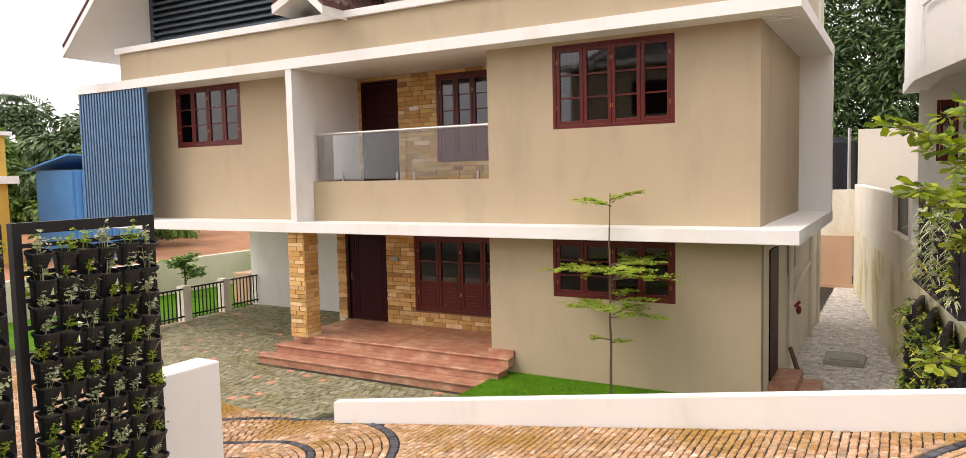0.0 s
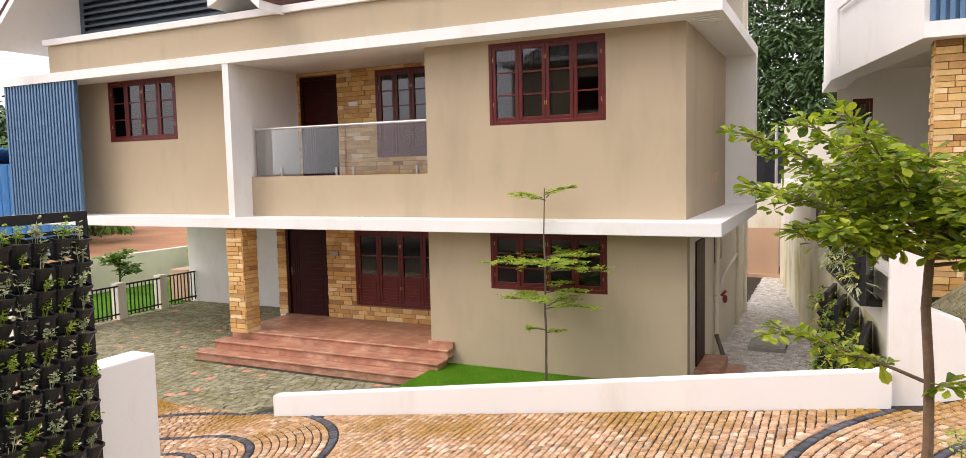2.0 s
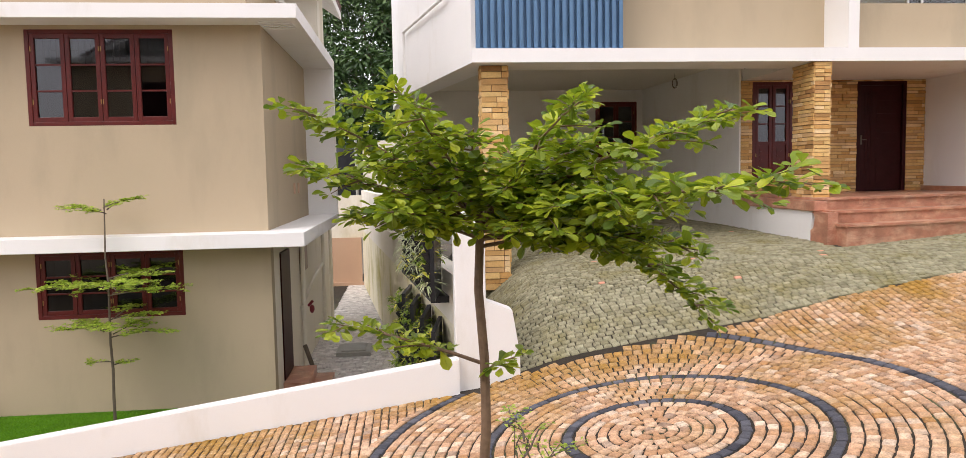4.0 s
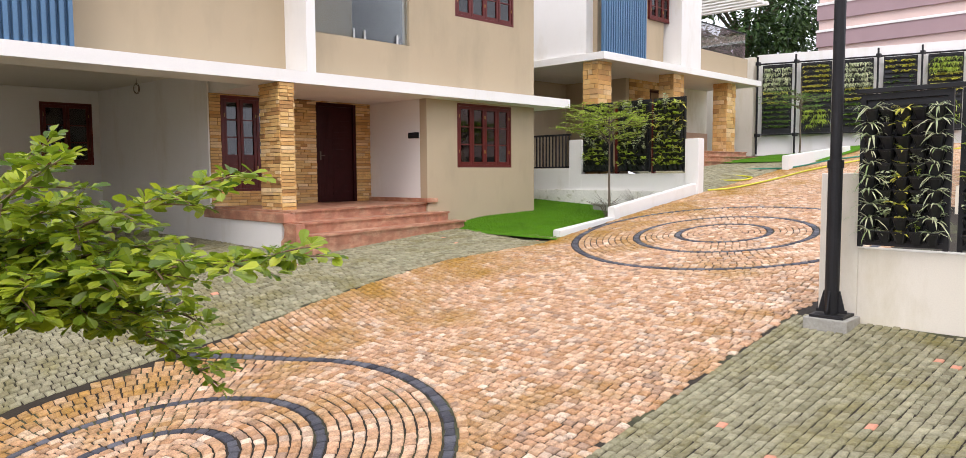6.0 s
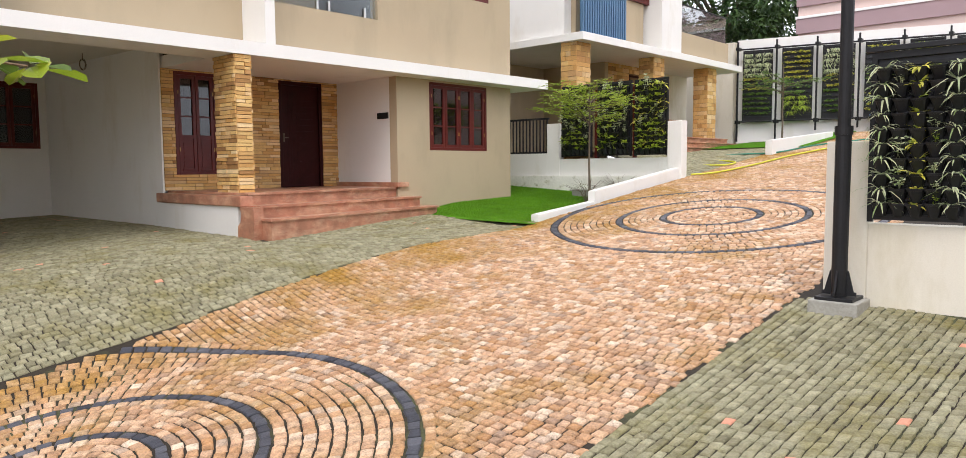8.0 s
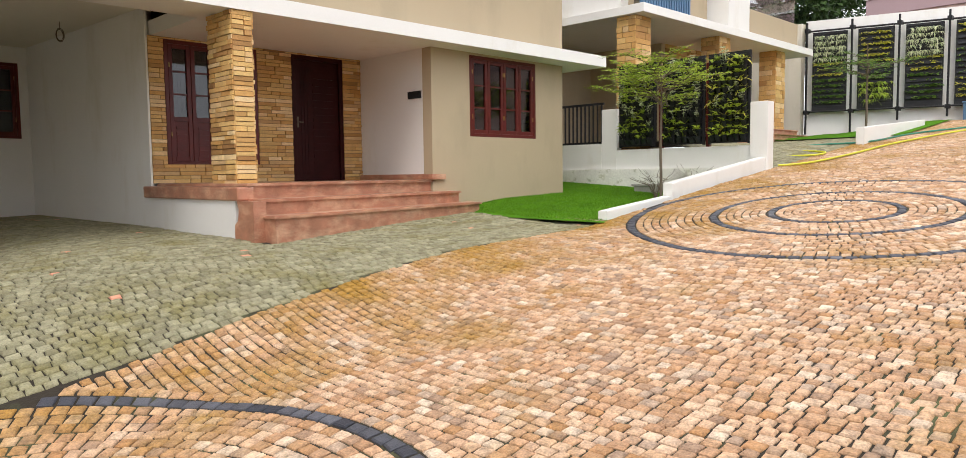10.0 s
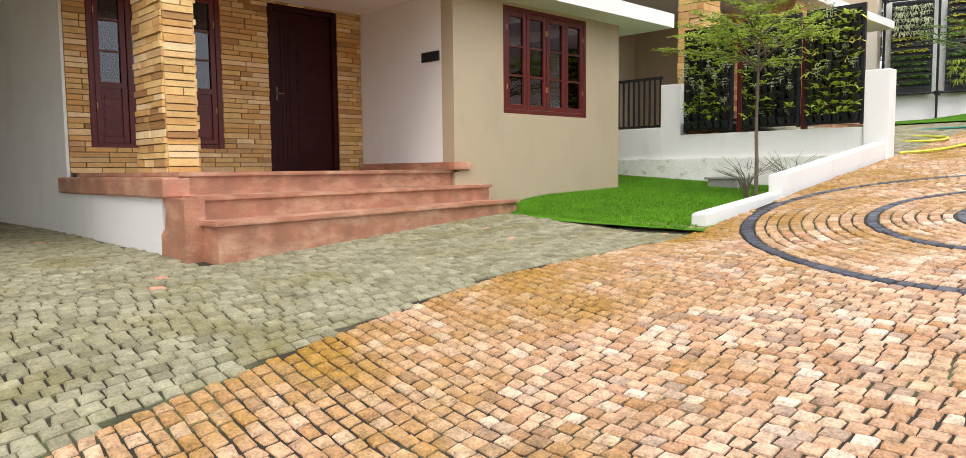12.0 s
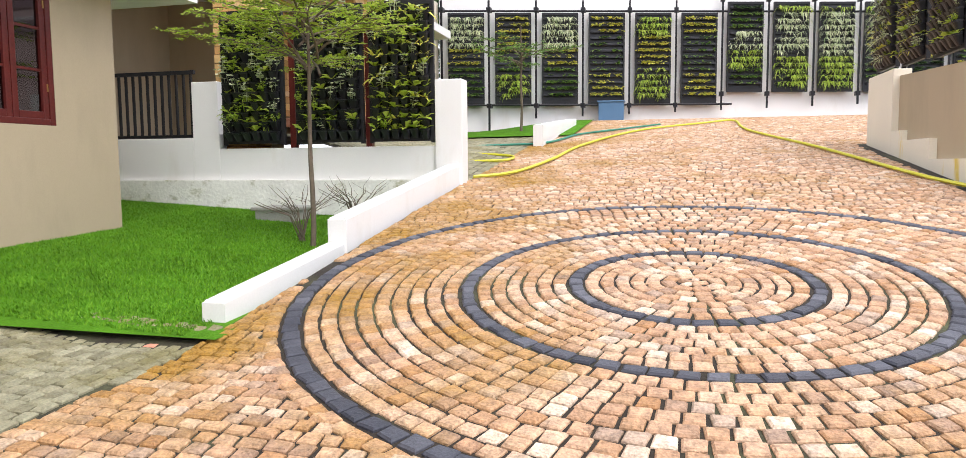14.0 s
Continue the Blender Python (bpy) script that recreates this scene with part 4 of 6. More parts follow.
for sx, sy in ((0.075, 0.0), (-0.075, 0.0), (0.0, 0.075), (0.0, -0.075)):
    bm = bmesh.new()
    a = [(0, 0.235), (1.6, 0.235), (1.6, 0.27), (1.2, 0.27), (0.35, 0.46), (0, 0.46)]
    t = Vector((-sy, sx, 0)).normalized() * 0.008
    ring = [[bm.verts.new(Vector((7.88, 1.785, 0)) + Vector((sx, sy, 0)) * (0.8 + u * 0.75) + Vector((0, 0, z)) + s * t) for u, z in a] for s in (-1, 1)]
    for i in range(6):
        bm.faces.new((ring[0][i], ring[0][(i + 1) % 6], ring[1][(i + 1) % 6], ring[1][i]))
    bm.faces.new(ring[0])
    bm.faces.new(ring[1][::-1])
    part("gusset", bm, M["black"], lamp)
part("base_plate", boxes((7.72, 8.05, 1.62, 1.95, 0.195, 0.225), bevel=0.004), M["black"], lamp)
part("concrete_pad", boxes((7.69, 8.085, 1.57, 2.0, -0.2, 0.195), bevel=0.012), M["concrete"], lamp)
part("cable_clip", boxes((7.935, 7.97, 1.77, 1.80, 0.9, 0.94), (7.935, 7.97, 1.77, 1.80, 0.72, 0.76)), M["black"], lamp)

# ---- plants ----


class Leaves:
    """Collects many small folded leaves into one mesh."""

    def __init__(self):
        self.v, self.f = [], []

    def leaf(self, p, d, up, length, width, blunt=0.62, fold=0.25):
        d = d.normalized()
        s = d.cross(up)
        if s.length < 1e-4:
            s = d.cross(Vector((1, 0, 0)))
        s.normalize()
        n = s.cross(d)
        i = len(self.v)
        w = width / 2
        for a, b, c in ((0, 0, 0), (blunt, -w, fold * w), (1, 0, -0.12 * length), (blunt, w, fold * w), (blunt, 0, 0)):
            q = p + d * (a * length) + s * b + n * c
            self.v.append((q.x, q.y, q.z))
        self.f += [(i, i + 1, i + 4), (i + 1, i + 2, i + 4), (i + 2, i + 3, i + 4), (i + 3, i, i + 4)]

    def obovate(self, p, d, up, length, width):
        """A rounded leaf, broadest near its tip, folded along the midrib."""
        d = d.normalized()
        s = d.cross(up)
        if s.length < 1e-4:
            s = d.cross(Vector((1, 0, 0)))
        s.normalize()
        n = s.cross(d)
        i = len(self.v)
        w = width / 2
        for a, b in ((0, 0), (0.3, 0.42), (0.62, 0.95), (0.86, 0.82), (1, 0), (0.86, -0.82), (0.62, -0.95), (0.3, -0.42)):
            q = p + d * (a * length) + s * (b * w) + n * (0.28 * abs(b) * w - 0.14 * length * a * a)
            self.v.append((q.x, q.y, q.z))
        self.f += [(i, i + 1, i + 2, i + 3, i + 4), (i, i + 4, i + 5, i + 6, i + 7)]

    def blade(self, p, d, length, width, droop):
        """A narrow arching blade."""
        d = d.normalized()
        s = d.cross(Vector((0, 0, 1)))
        if s.length < 1e-3:
            s = Vector((1, 0, 0))
        s.normalize()
        i = len(self.v)
        for k, wk in ((0, 0.6), (0.45, 1.0), (0.8, 0.7)):
            q = p + d * (length * k) - Vector((0, 0, droop * length * k * k))
            for sg in (-1, 1):
                r = q + s * (sg * wk * width / 2)
                self.v.append((r.x, r.y, r.z))
        q = p + d * length * 0.97 - Vector((0, 0, droop * length))
        self.v.append((q.x, q.y, q.z))
        self.f += [(i, i + 1, i + 3, i + 2), (i + 2, i + 3, i + 5, i + 4), (i + 4, i + 5, i + 6)]

    def mesh(self, name, mat):
        me = bpy.data.meshes.new(name)
        me.from_pydata(self.v, [], self.f)
        me.materials.append(mat)
        return me


def unit(r, el=0.4):
    a = r.uniform(0, 6.2832)
    return Vector((math.cos(a), math.sin(a), r.uniform(-el, el)))


def rosette(L, p, r, n, size, tip=0.3):
    for k in range(n):
        d = unit(r, 0.25)
        d.z = r.uniform(-0.05, 0.45)
        L.leaf(p + d * 0.008, d, Vector((r.uniform(-tip, tip), r.uniform(-tip, tip), 1)), size * r.uniform(0.6, 1.15), size * r.uniform(0.42, 0.6))


def layered_tree(name, label, at, height, trunk_r, branches, leaf, mat, seed, per=6, gap=0.09, lean=(0, 0), group="", tip=0.5, puff=0.35):
    """A slim trunk with level branches. branches: rows (start height, azimuth, reach, rise, twigs)."""
    r = random.Random(seed)
    t = thing(name, label, "tree", group, at=at)
    bm = bmesh.new()
    pts = [Vector((lean[0] * (k / 8) + 0.012 * math.sin(2.1 * k + seed), lean[1] * (k / 8) + 0.012 * math.cos(1.7 * k), height * k / 8)) for k in range(9)]
    tube(bm, pts, trunk_r, 8, trunk_r * 0.35)
    part("trunk", bm, M["bark"], t)
    L = Leaves()
    for z0, az, reach, rise, twigs in branches:
        k = z0 / height * 8
        i = min(7, int(k))
        base = pts[i].lerp(pts[i + 1], k - i)
        d = Vector((math.cos(radians(az)), math.sin(radians(az)), 0))
        n = max(4, int(reach / 0.12))
        line = []
        for j in range(n + 1):
            s = j / n
            bend = Vector((-d.y, d.x, 0)) * (0.10 * reach * math.sin(3.3 * s + az))
            line.append(base + d * (reach * s) + bend + Vector((0, 0, rise * (s ** 0.7) - 0.05 * reach * s * s)))
        bm = bmesh.new()
        tube(bm, line, max(0.004, trunk_r * 0.42), 6, 0.002)
        twig_lines = [line[1:]]
        for q in range(twigs):
            s = r.uniform(0.2, 0.95)
            p = line[min(n, int(s * n))]
            a2 = radians(az) + r.choice((-1, 1)) * r.uniform(0.4, 1.2)
            ln = reach * r.uniform(0.22, 0.5) * (1.15 - 0.5 * s)
            e = Vector((math.cos(a2), math.sin(a2), r.uniform(-0.12, 0.28)))
            tl = [p + e * (ln * m / 4) + Vector((0, 0, -0.05 * ln * (m / 4) ** 2)) for m in range(5)]
            tube(bm, tl, max(0.0025, trunk_r * 0.2), 5, 0.0012)
            twig_lines.append(tl)
        part("branch", bm, M["bark"], t)
        for tl in twig_lines:
            tot = sum((b - a).length for a, b in zip(tl, tl[1:]))
            m = max(2, int(tot / gap))
            for j in range(m + 1):
                s = (0.15 + 0.85 * j / m) * (len(tl) - 1)
                i2 = min(len(tl) - 2, int(s))
                p = tl[i2].lerp(tl[i2 + 1], s - i2) + Vector((r.uniform(-1, 1), r.uniform(-1, 1), r.uniform(-0.6, 0.6))) * gap * puff
                rosette(L, p, r, per, leaf, tip)
    c = new("crown", L.mesh("crown", mat))
    c.parent = t
    c["kind"] = "stuff"
    return t


# young tree by the drive, close to the path
def spreading_tree(name, label, at, height, trunk_r, limbs, leaf, mat, seed):
    """A slim trunk forking into long level limbs set with rounded leaves. limbs: rows (start height, azimuth, reach, rise, droop, twigs)."""
    r = random.Random(seed)
    t = thing(name, label, "tree", at=at)
    bm = bmesh.new()
    pts = [Vector((0.008 * math.sin(1.9 * k), 0.008 * math.cos(1.3 * k), height * k / 10)) for k in range(11)]
    tube(bm, pts, trunk_r, 10, trunk_r * 0.62)
    part("trunk", bm, M["young_bark"], t)
    L = Leaves()
    up = Vector((0, 0, 1))

    def whorl(p, along, n, size, spin):
        for q in range(n):
            a = spin + 6.2832 * q / n + r.uniform(-0.5, 0.5)
            side = along.cross(up).normalized()
            d = side * math.cos(a) + along * (0.35 + 0.5 * math.sin(a)) + up * r.uniform(-0.35, 0.45)
            ln = size * r.uniform(0.65, 1.2)
            L.obovate(p + d * 0.012, d, up + Vector((r.uniform(-0.6, 0.6), r.uniform(-0.6, 0.6), 0)), ln, ln * r.uniform(0.5, 0.64))

    for z0, az, reach, rise, droop, twigs in limbs:
        base = pts[min(10, round(z0 / height * 10))].copy()
        base.z = min(z0, height)
        d = Vector((math.cos(radians(az)), math.sin(radians(az)), 0))
        side = Vector((-d.y, d.x, 0))
        n = max(4, int(reach / 0.07))
        line = []
        for k in range(n + 1):
            u = k / n
            line.append(base + d * (reach * u) + side * (0.03 * reach * math.sin(6.2832 * u)) + up * (rise * u ** 0.8 - droop * u ** 3))
        bm = bmesh.new()
        tube(bm, line, 0.0035 + 0.006 * reach, 6, 0.0016)
        runs = [(line, 0.3)]
        for q in range(twigs):
            u = 0.14 + 0.84 * (q + r.random()) / twigs
            k = min(n - 1, int(u * n))
            p = line[k].lerp(line[k + 1], u * n - k)
            a2 = radians(az) + (1 if q % 2 else -1) * r.uniform(0.5, 1.15)
            ln = (0.05 + 0.18 * reach) * r.uniform(0.6, 1.25) * (1.15 - 0.6 * u)
            e = Vector((math.cos(a2), math.sin(a2), r.uniform(-0.22, 0.34)))
            run = [p + e * (ln * m / 4) - up * (0.12 * ln * (m / 4) ** 2) for m in range(5)]
            tube(bm, run, 0.0028, 5, 0.001)
            runs.append((run, 0.12))
        part("branch", bm, M["young_bark"], t)
        for run, start in runs:
            tot = sum((b - a).length for a, b in zip(run, run[1:]))
            m = max(2, int(tot / 0.034))
            for k in range(m + 1):
                u = (start + (1 - start) * k / m) * (len(run) - 1)
                i2 = min(len(run) - 2, int(u))
                along = (run[i2 + 1] - run[i2]).normalized()
                size = leaf * (1.0 - 0.30 * k / m)
                whorl(run[i2].lerp(run[i2 + 1], u - i2), along, 5 if k < m else 6, size, 1.9 * k)
    c = new("crown", L.mesh("crown", mat))
    c.parent = t
    c["kind"] = "stuff"
    return t


limbs = [(1.84, -56, 0.86, 0.15, 0.02, 17), (1.86, -44, 0.68, 0.26, 0.0, 14), (1.86, -63, 0.44, 0.30, 0.0, 7), (1.82, -25, 0.60, 0.06, 0.26, 14),
         (1.82, -36, 0.58, 0.05, 0.06, 13), (1.80, -12, 0.46, 0.05, 0.10, 11), (1.84, -50, 0.56, 0.10, 0.0, 13), (1.84, -30, 0.50, 0.16, 0.03, 12), (1.84, -60, 0.52, 0.12, 0.0, 11),
         (1.86, 180, 0.46, 0.33, 0.02, 12), (1.84, 200, 0.46, 0.20, 0.02, 12), (1.86, 158, 0.36, 0.36, 0.0, 11), (1.82, 225, 0.34, 0.12, 0.03, 10), (1.86, 235, 0.30, 0.30, 0.0, 10),
         (1.84, 262, 0.26, 0.26, 0.0, 9), (1.84, 285, 0.26, 0.14, 0.0, 9), (1.86, 110, 0.34, 0.30, 0.0, 10), (1.84, 70, 0.38, 0.24, 0.0, 10), (1.84, 30, 0.42, 0.18, 0.02, 11), (1.82, 5, 0.42, 0.10, 0.04, 11),
         (1.84, 140, 0.40, 0.22, 0.02, 11), (1.82, 188, 0.34, 0.10, 0.03, 9), (1.86, 320, 0.34, 0.22, 0.0, 10), (1.87, 0, 0.28, 0.34, 0.0, 9), (1.87, 200, 0.24, 0.36, 0.0, 9),
         (1.48, 176, 0.40, 0.12, 0.0, 4), (1.46, -20, 0.10, 0.05, 0.0, 1)]
spreading_tree("street_tree", "young tree with spreading branches of glossy green leaves", (0.342, 0.993, -0.45), 1.87, 0.019, limbs, 0.049, M["leaf_tree"], 3)
twig = [(1.0 + 0.05 * k, 25 * k - 20, 0.30, 0.02, 3) for k in range(5)]
layered_tree("sucker_shoots", "thin shoots with small yellowish leaves at the tree's foot", (0.46, 1.2, -0.47), 1.25, 0.004, twig, 0.024, M["leaf_lime"], 8, per=4, gap=0.045)

# sapling on the lower lawn
br = [(3.05, 165, 0.68, 0.06, 7), (3.08, 5, 0.5, 0.16, 7), (3.05, 80, 0.4, 0.1, 5), (3.0, 260, 0.4, 0.08, 5)]
br += [(1.85 + 0.03 * k, 51 * k + 10, 1.05 - 0.25 * (k % 2), 0.12, 8) for k in range(9)]
br += [(1.25 + 0.05 * k, 73 * k, 0.9 - 0.2 * (k % 2), 0.1, 7) for k in range(7)]
br += [(0.85, 40, 0.35, 0.05, 3), (0.9, 200, 0.3, 0.05, 3)]
layered_tree("sapling", "slim sapling with flat tiers of lime-green leaves", (-4.08, 9.75, -1.9), 3.2, 0.024, br, 0.065, M["leaf_lime"], 4, per=7, gap=0.06)

# tree on the middle lawn
br = [(1.77 + 0.03 * k, 360 / 13 * k * 1.3, 1.25 - 0.2 * (k % 3), 0.42, 11) for k in range(17)]
br += [(2.27, 60 * k + 20, 0.75, 0.3, 8) for k in range(7)]
layered_tree("lawn_tree", "slim lawn tree with a flat spreading lime-green crown", (13.5, 8.45, 0.47), 2.67, 0.03, br, 0.055, M["leaf_lime"], 6, per=6, gap=0.075)
r7 = random.Random(7)
for cx, cy in ((13.75, 8.7), (14.9, 8.6)):
    t = thing("bare_shrub", "small bare twiggy shrub on the lawn", "shrub", at=(cx, cy, lawn_b(cx, cy)))
    bm = bmesh.new()
    for k in range(16):
        a, e = r7.uniform(0, 6.28), r7.uniform(0.25, 1.0)
        d = Vector((math.cos(a) * math.cos(e), math.sin(a) * math.cos(e), math.sin(e)))
        p = [d * (0.125 * j) + Vector((0, 0, 0.22 if j else 0.0)) + Vector((r7.uniform(-1, 1), r7.uniform(-1, 1), 0)) * 0.03 for j in range(5)]
        tube(bm, p, 0.007, 4, 0.002)
        tube(bm, [p[2], p[2] + unit(r7, 0.6) * 0.25], 0.003, 4, 0.001)
    part("branching", bm, M["bark"], t)
tagged(part("drain_box", boxes((14.95, 15.4, 9.45, 9.95, 0.5, 0.87), (14.91, 15.44, 9.41, 9.99, 0.87, 0.91), bevel=0.01), M["concrete"]), "grey concrete drain box on the lawn", "drain box")

# upper lawn and its tree
sheet("upper_lawn", 22.0, 26.8, 7.0, 10.6, 0.4, 0.03, M["lawn"], "narrow strip of lawn by the far wall", zf=yard_c, category="lawn")
br = [(1.4 + 0.04 * k, 47 * k, 1.3 - 0.3 * (k % 3), 0.35, 7) for k in range(12)]
layered_tree("lawn_tree", "slim tree with flat green tiers before the far wall", (23.6, 8.35, 2.1), 2.4, 0.035, br, 0.075, M["leaf"], 12, per=5, gap=0.14)
kerb("kerb_wall", [(20.2, 7.3), (24.8, 7.25)], 0.18, [2.10, 2.46], 1.0, "low white kerb by the upper lawn")

# ---- planter stands ----
PLANTS = {}
rp = random.Random(21)


def plant_meshes(style):
    if style in PLANTS:
        return PLANTS[style]
    out = []
    for k in range(5):
        L = Leaves()
        if style == "herb":
            for q in range(5):
                p = Vector((rp.uniform(-0.025, 0.025), rp.uniform(-0.02, 0.02), 0))
                top = Vector((rp.uniform(-0.05, 0.05), rp.uniform(-0.04, 0.04), rp.uniform(0.06, 0.13)))
                L.blade(p, top, top.length, 0.006, 0.0)
                for s in (0.5, 0.75, 1.0):
                    for w in range(4):
                        d = unit(rp, 0.3)
                        d.z = rp.uniform(-0.1, 0.6)
                        L.obovate(p + top * s, d, Vector((rp.uniform(-0.8, 0.8), rp.uniform(-0.8, 0.8), 1)), rp.uniform(0.022, 0.036), rp.uniform(0.013, 0.019))
        elif style == "bush":
            for q in range(26):
                d = unit(rp, 0.6)
                d.y = -abs(d.y) - 0.2
                d.z = rp.uniform(-0.9, 0.9)
                p = Vector((rp.uniform(-0.06, 0.06), rp.uniform(-0.08, 0.0), rp.uniform(-0.05, 0.08)))
                L.leaf(p, d, Vector((0, -0.3, 1)), rp.uniform(0.05, 0.1), rp.uniform(0.02, 0.035))
        elif style == "spider":
            for q in range(22):
                d = unit(rp, 0.3)
                d.z = rp.uniform(0.2, 1.1)
                L.blade(Vector((0, 0, 0.01)), d, rp.uniform(0.13, 0.25), 0.014, rp.uniform(0.35, 0.8))
        elif style == "tuft":
            for q in range(12):
                d = unit(rp, 0.3)
                d.z = rp.uniform(0.3, 1.2)
                L.blade(Vector((0, 0, 0)), d, rp.uniform(0.08, 0.17), 0.022, rp.uniform(0.2, 0.7))
        else:
            for q in range(9):
                d = unit(rp, 0.3)
                d.z = rp.uniform(0.1, 0.8)
                L.leaf(Vector((0, 0, 0.01)), d, Vector((0, 0, 1)), rp.uniform(0.06, 0.13), rp.uniform(0.035, 0.055))
        mat = {"herb": "leaf_lime" if k % 2 else "leaf_pale", "bush": "leaf_bush", "spider": "leaf_pale", "tuft": "leaf_yellow", "broad": "leaf_lime"}[style]
        out.append(L.mesh("plant_" + style, M[mat]))
    PLANTS[style] = out
    return out


def pot_mesh():
    """A tapered pocket pot with a proud rim and soil inside."""
    bm = bmesh.new()
    prof = [(0.036, 0.030, 0.015, -0.115), (0.062, 0.050, 0.0, -0.018), (0.069, 0.057, 0.0, -0.016), (0.071, 0.060, 0.0, 0.0), (0.063, 0.052, 0.0, 0.001), (0.060, 0.049, 0.0, -0.022)]
    rings = []
    for hw, hd, back, z in prof:
        ring = []
        for k in range(12):
            a = 6.28319 * (k + 0.5) / 12
            c, q = math.cos(a), math.sin(a)
            ring.append(bm.verts.new((hw * math.copysign(abs(c) ** 0.55, c), back + hd * math.copysign(abs(q) ** 0.55, q), z)))
        rings.append(ring)
    for a, b in zip(rings, rings[1:]):
        for i in range(12):
            bm.faces.new((a[i], a[(i + 1) % 12], b[(i + 1) % 12], b[i]))
    bm.faces.new(rings[0][::-1])
    soil = bm.faces.new(rings[-1])
    soil.material_index = 1
    me = mesh_from("pot", bm, M["pot"])
    me.materials.append(M["soil"])
    return me


POT = pot_mesh()


def stand(at, turn, width, height, cols, rows, styles, label, seed, group="planter stands", grow=1.0, skip=0.0, backed=True):
    """A black steel frame hung with rows of small black pots; it faces its own -y."""
    r = random.Random(seed)
    t = thing("planter_stand", label, "planter stand", group)
    t.matrix_basis = pose(*at, 0, 0, turn)
    f = 0.045
    part("frame", boxes((0, f, 0, 0.05, 0, height), (width - f, width, 0, 0.05, 0, height), (f, width - f, 0, 0.05, height - 0.06, height), (f, width - f, 0, 0.05, 0.02, 0.07)), M["black"], t)
    if backed:
        part("back_mesh", boxes((f, width - f, 0.04, 0.048, 0.07, height - 0.06)), M["pot"], t, "black backing felt")
    bar = mesh_from("rail", boxes((f, width - f, 0.0, 0.02, -0.012, 0.012)), M["black"])
    for j in range(rows):
        z = height - 0.15 - (height - 0.2) * j / rows
        b = new("rail", bar)
        b.parent, b.location = t, (0, 0, z + 0.03)
        for i in range(cols):
            if r.random() < skip:
                continue
            x = f + (width - 2 * f) * (i + 0.5) / cols
            p = new("pot", POT)
            p.parent = t
            sx = (width - 2 * f) / cols / 0.15
            p.matrix_basis = Matrix.LocRotScale((x + r.uniform(-0.008, 0.008), -0.05, z + r.uniform(-0.006, 0.006)), Euler((r.uniform(0.12, 0.3), 0, r.uniform(-0.1, 0.1))), (sx * 1.12, sx * 1.15, min(sx * 1.45, 1.0 * (height - 0.2) / rows / 0.115)))
            st = styles(i, j, r)
            if st:
                q = new("plant", r.choice(plant_meshes(st)))
                q.parent = p
                g = grow * r.uniform(0.7, 1.25)
                q.matrix_basis = Matrix.LocRotScale((0, -0.005, -0.02), Euler((0, 0, r.uniform(0, 6.28))), (g, g, g))
    return t


stand((-4.06, 0.95, -0.2), 90, 0.82, 1.63, 6, 10, lambda i, j, r: "herb", "black steel stand hung with pots of small herbs", 31, grow=0.9, backed=False)
stand((-4.06, 0.08, -0.2), 90, 0.82, 1.63, 6, 10, lambda i, j, r: "herb", "black steel stand hung with pots of small herbs", 32, grow=0.9, backed=False)


def mixed(i, j, r):
    if i in (0, 4):
        return "spider"
    if i in (2,):
        return "tuft" if r.random() < 0.75 else "broad"
    return "herb" if r.random() < 0.35 else ""


stand((8.06, 1.62, 0.91), -90, 0.8, 1.52, 5, 10, mixed, "black steel stand with arching striped spider plants", 33, grow=1.05)
stand((8.06, 0.75, 0.91), -90, 0.8, 1.52, 5, 10, lambda i, j, r: r.choice(("herb", "broad", "herb", "")), "black steel stand with pots of mixed small plants", 34)
stand((8.06, -0.12, 0.91), -90, 0.8, 1.52, 5, 10, lambda i, j, r: r.choice(("herb", "broad", "")), "black steel stand with pots of mixed small plants", 35)
tagged(part("stand_rail", boxes((8.03, 8.09, -1.2, 1.66, 2.435, 2.48), bevel=0.004), M["black"]), "black steel rail joining the planter stands", "rail")
for k, (ya, w) in enumerate(((10.92, 0.91), (9.84, 0.95), (8.81, 0.86))):
    stand((15.84, ya, 1.68), -90, w, 1.76, 6, 12, lambda i, j, r: r.choice((("broad", "broad", "", "herb", "herb"), ("herb", "herb", "", "broad", ""), ("broad", "tuft", "broad", "herb", "broad"))[k]), "black steel stand with rows of lime and yellow plants", 41 + k, grow=1.5)
for y in (9.92, 8.85):
    tagged(part("post", boxes((15.9, 15.98, y - 0.04, y + 0.04, 1.6, 3.3)), M["wood"]), "brown wooden post between planter stands", "post")
fence = thing("fence", "black steel bar fence on the boundary wall", "fence")
part("rail", boxes((15.92, 15.97, 11.4, 12.8, 2.66, 2.71), (15.92, 15.97, 11.4, 12.8, 1.80, 1.84)), M["black"], fence)
barme = mesh_from("bar", boxes((15.93, 15.96, -0.014, 0.014, 1.82, 2.68)), M["black"])
for k in range(12):
    b = new("bar", barme)
    b.parent, b.location = fence, (0, 11.46 + 0.115 * k, 0)

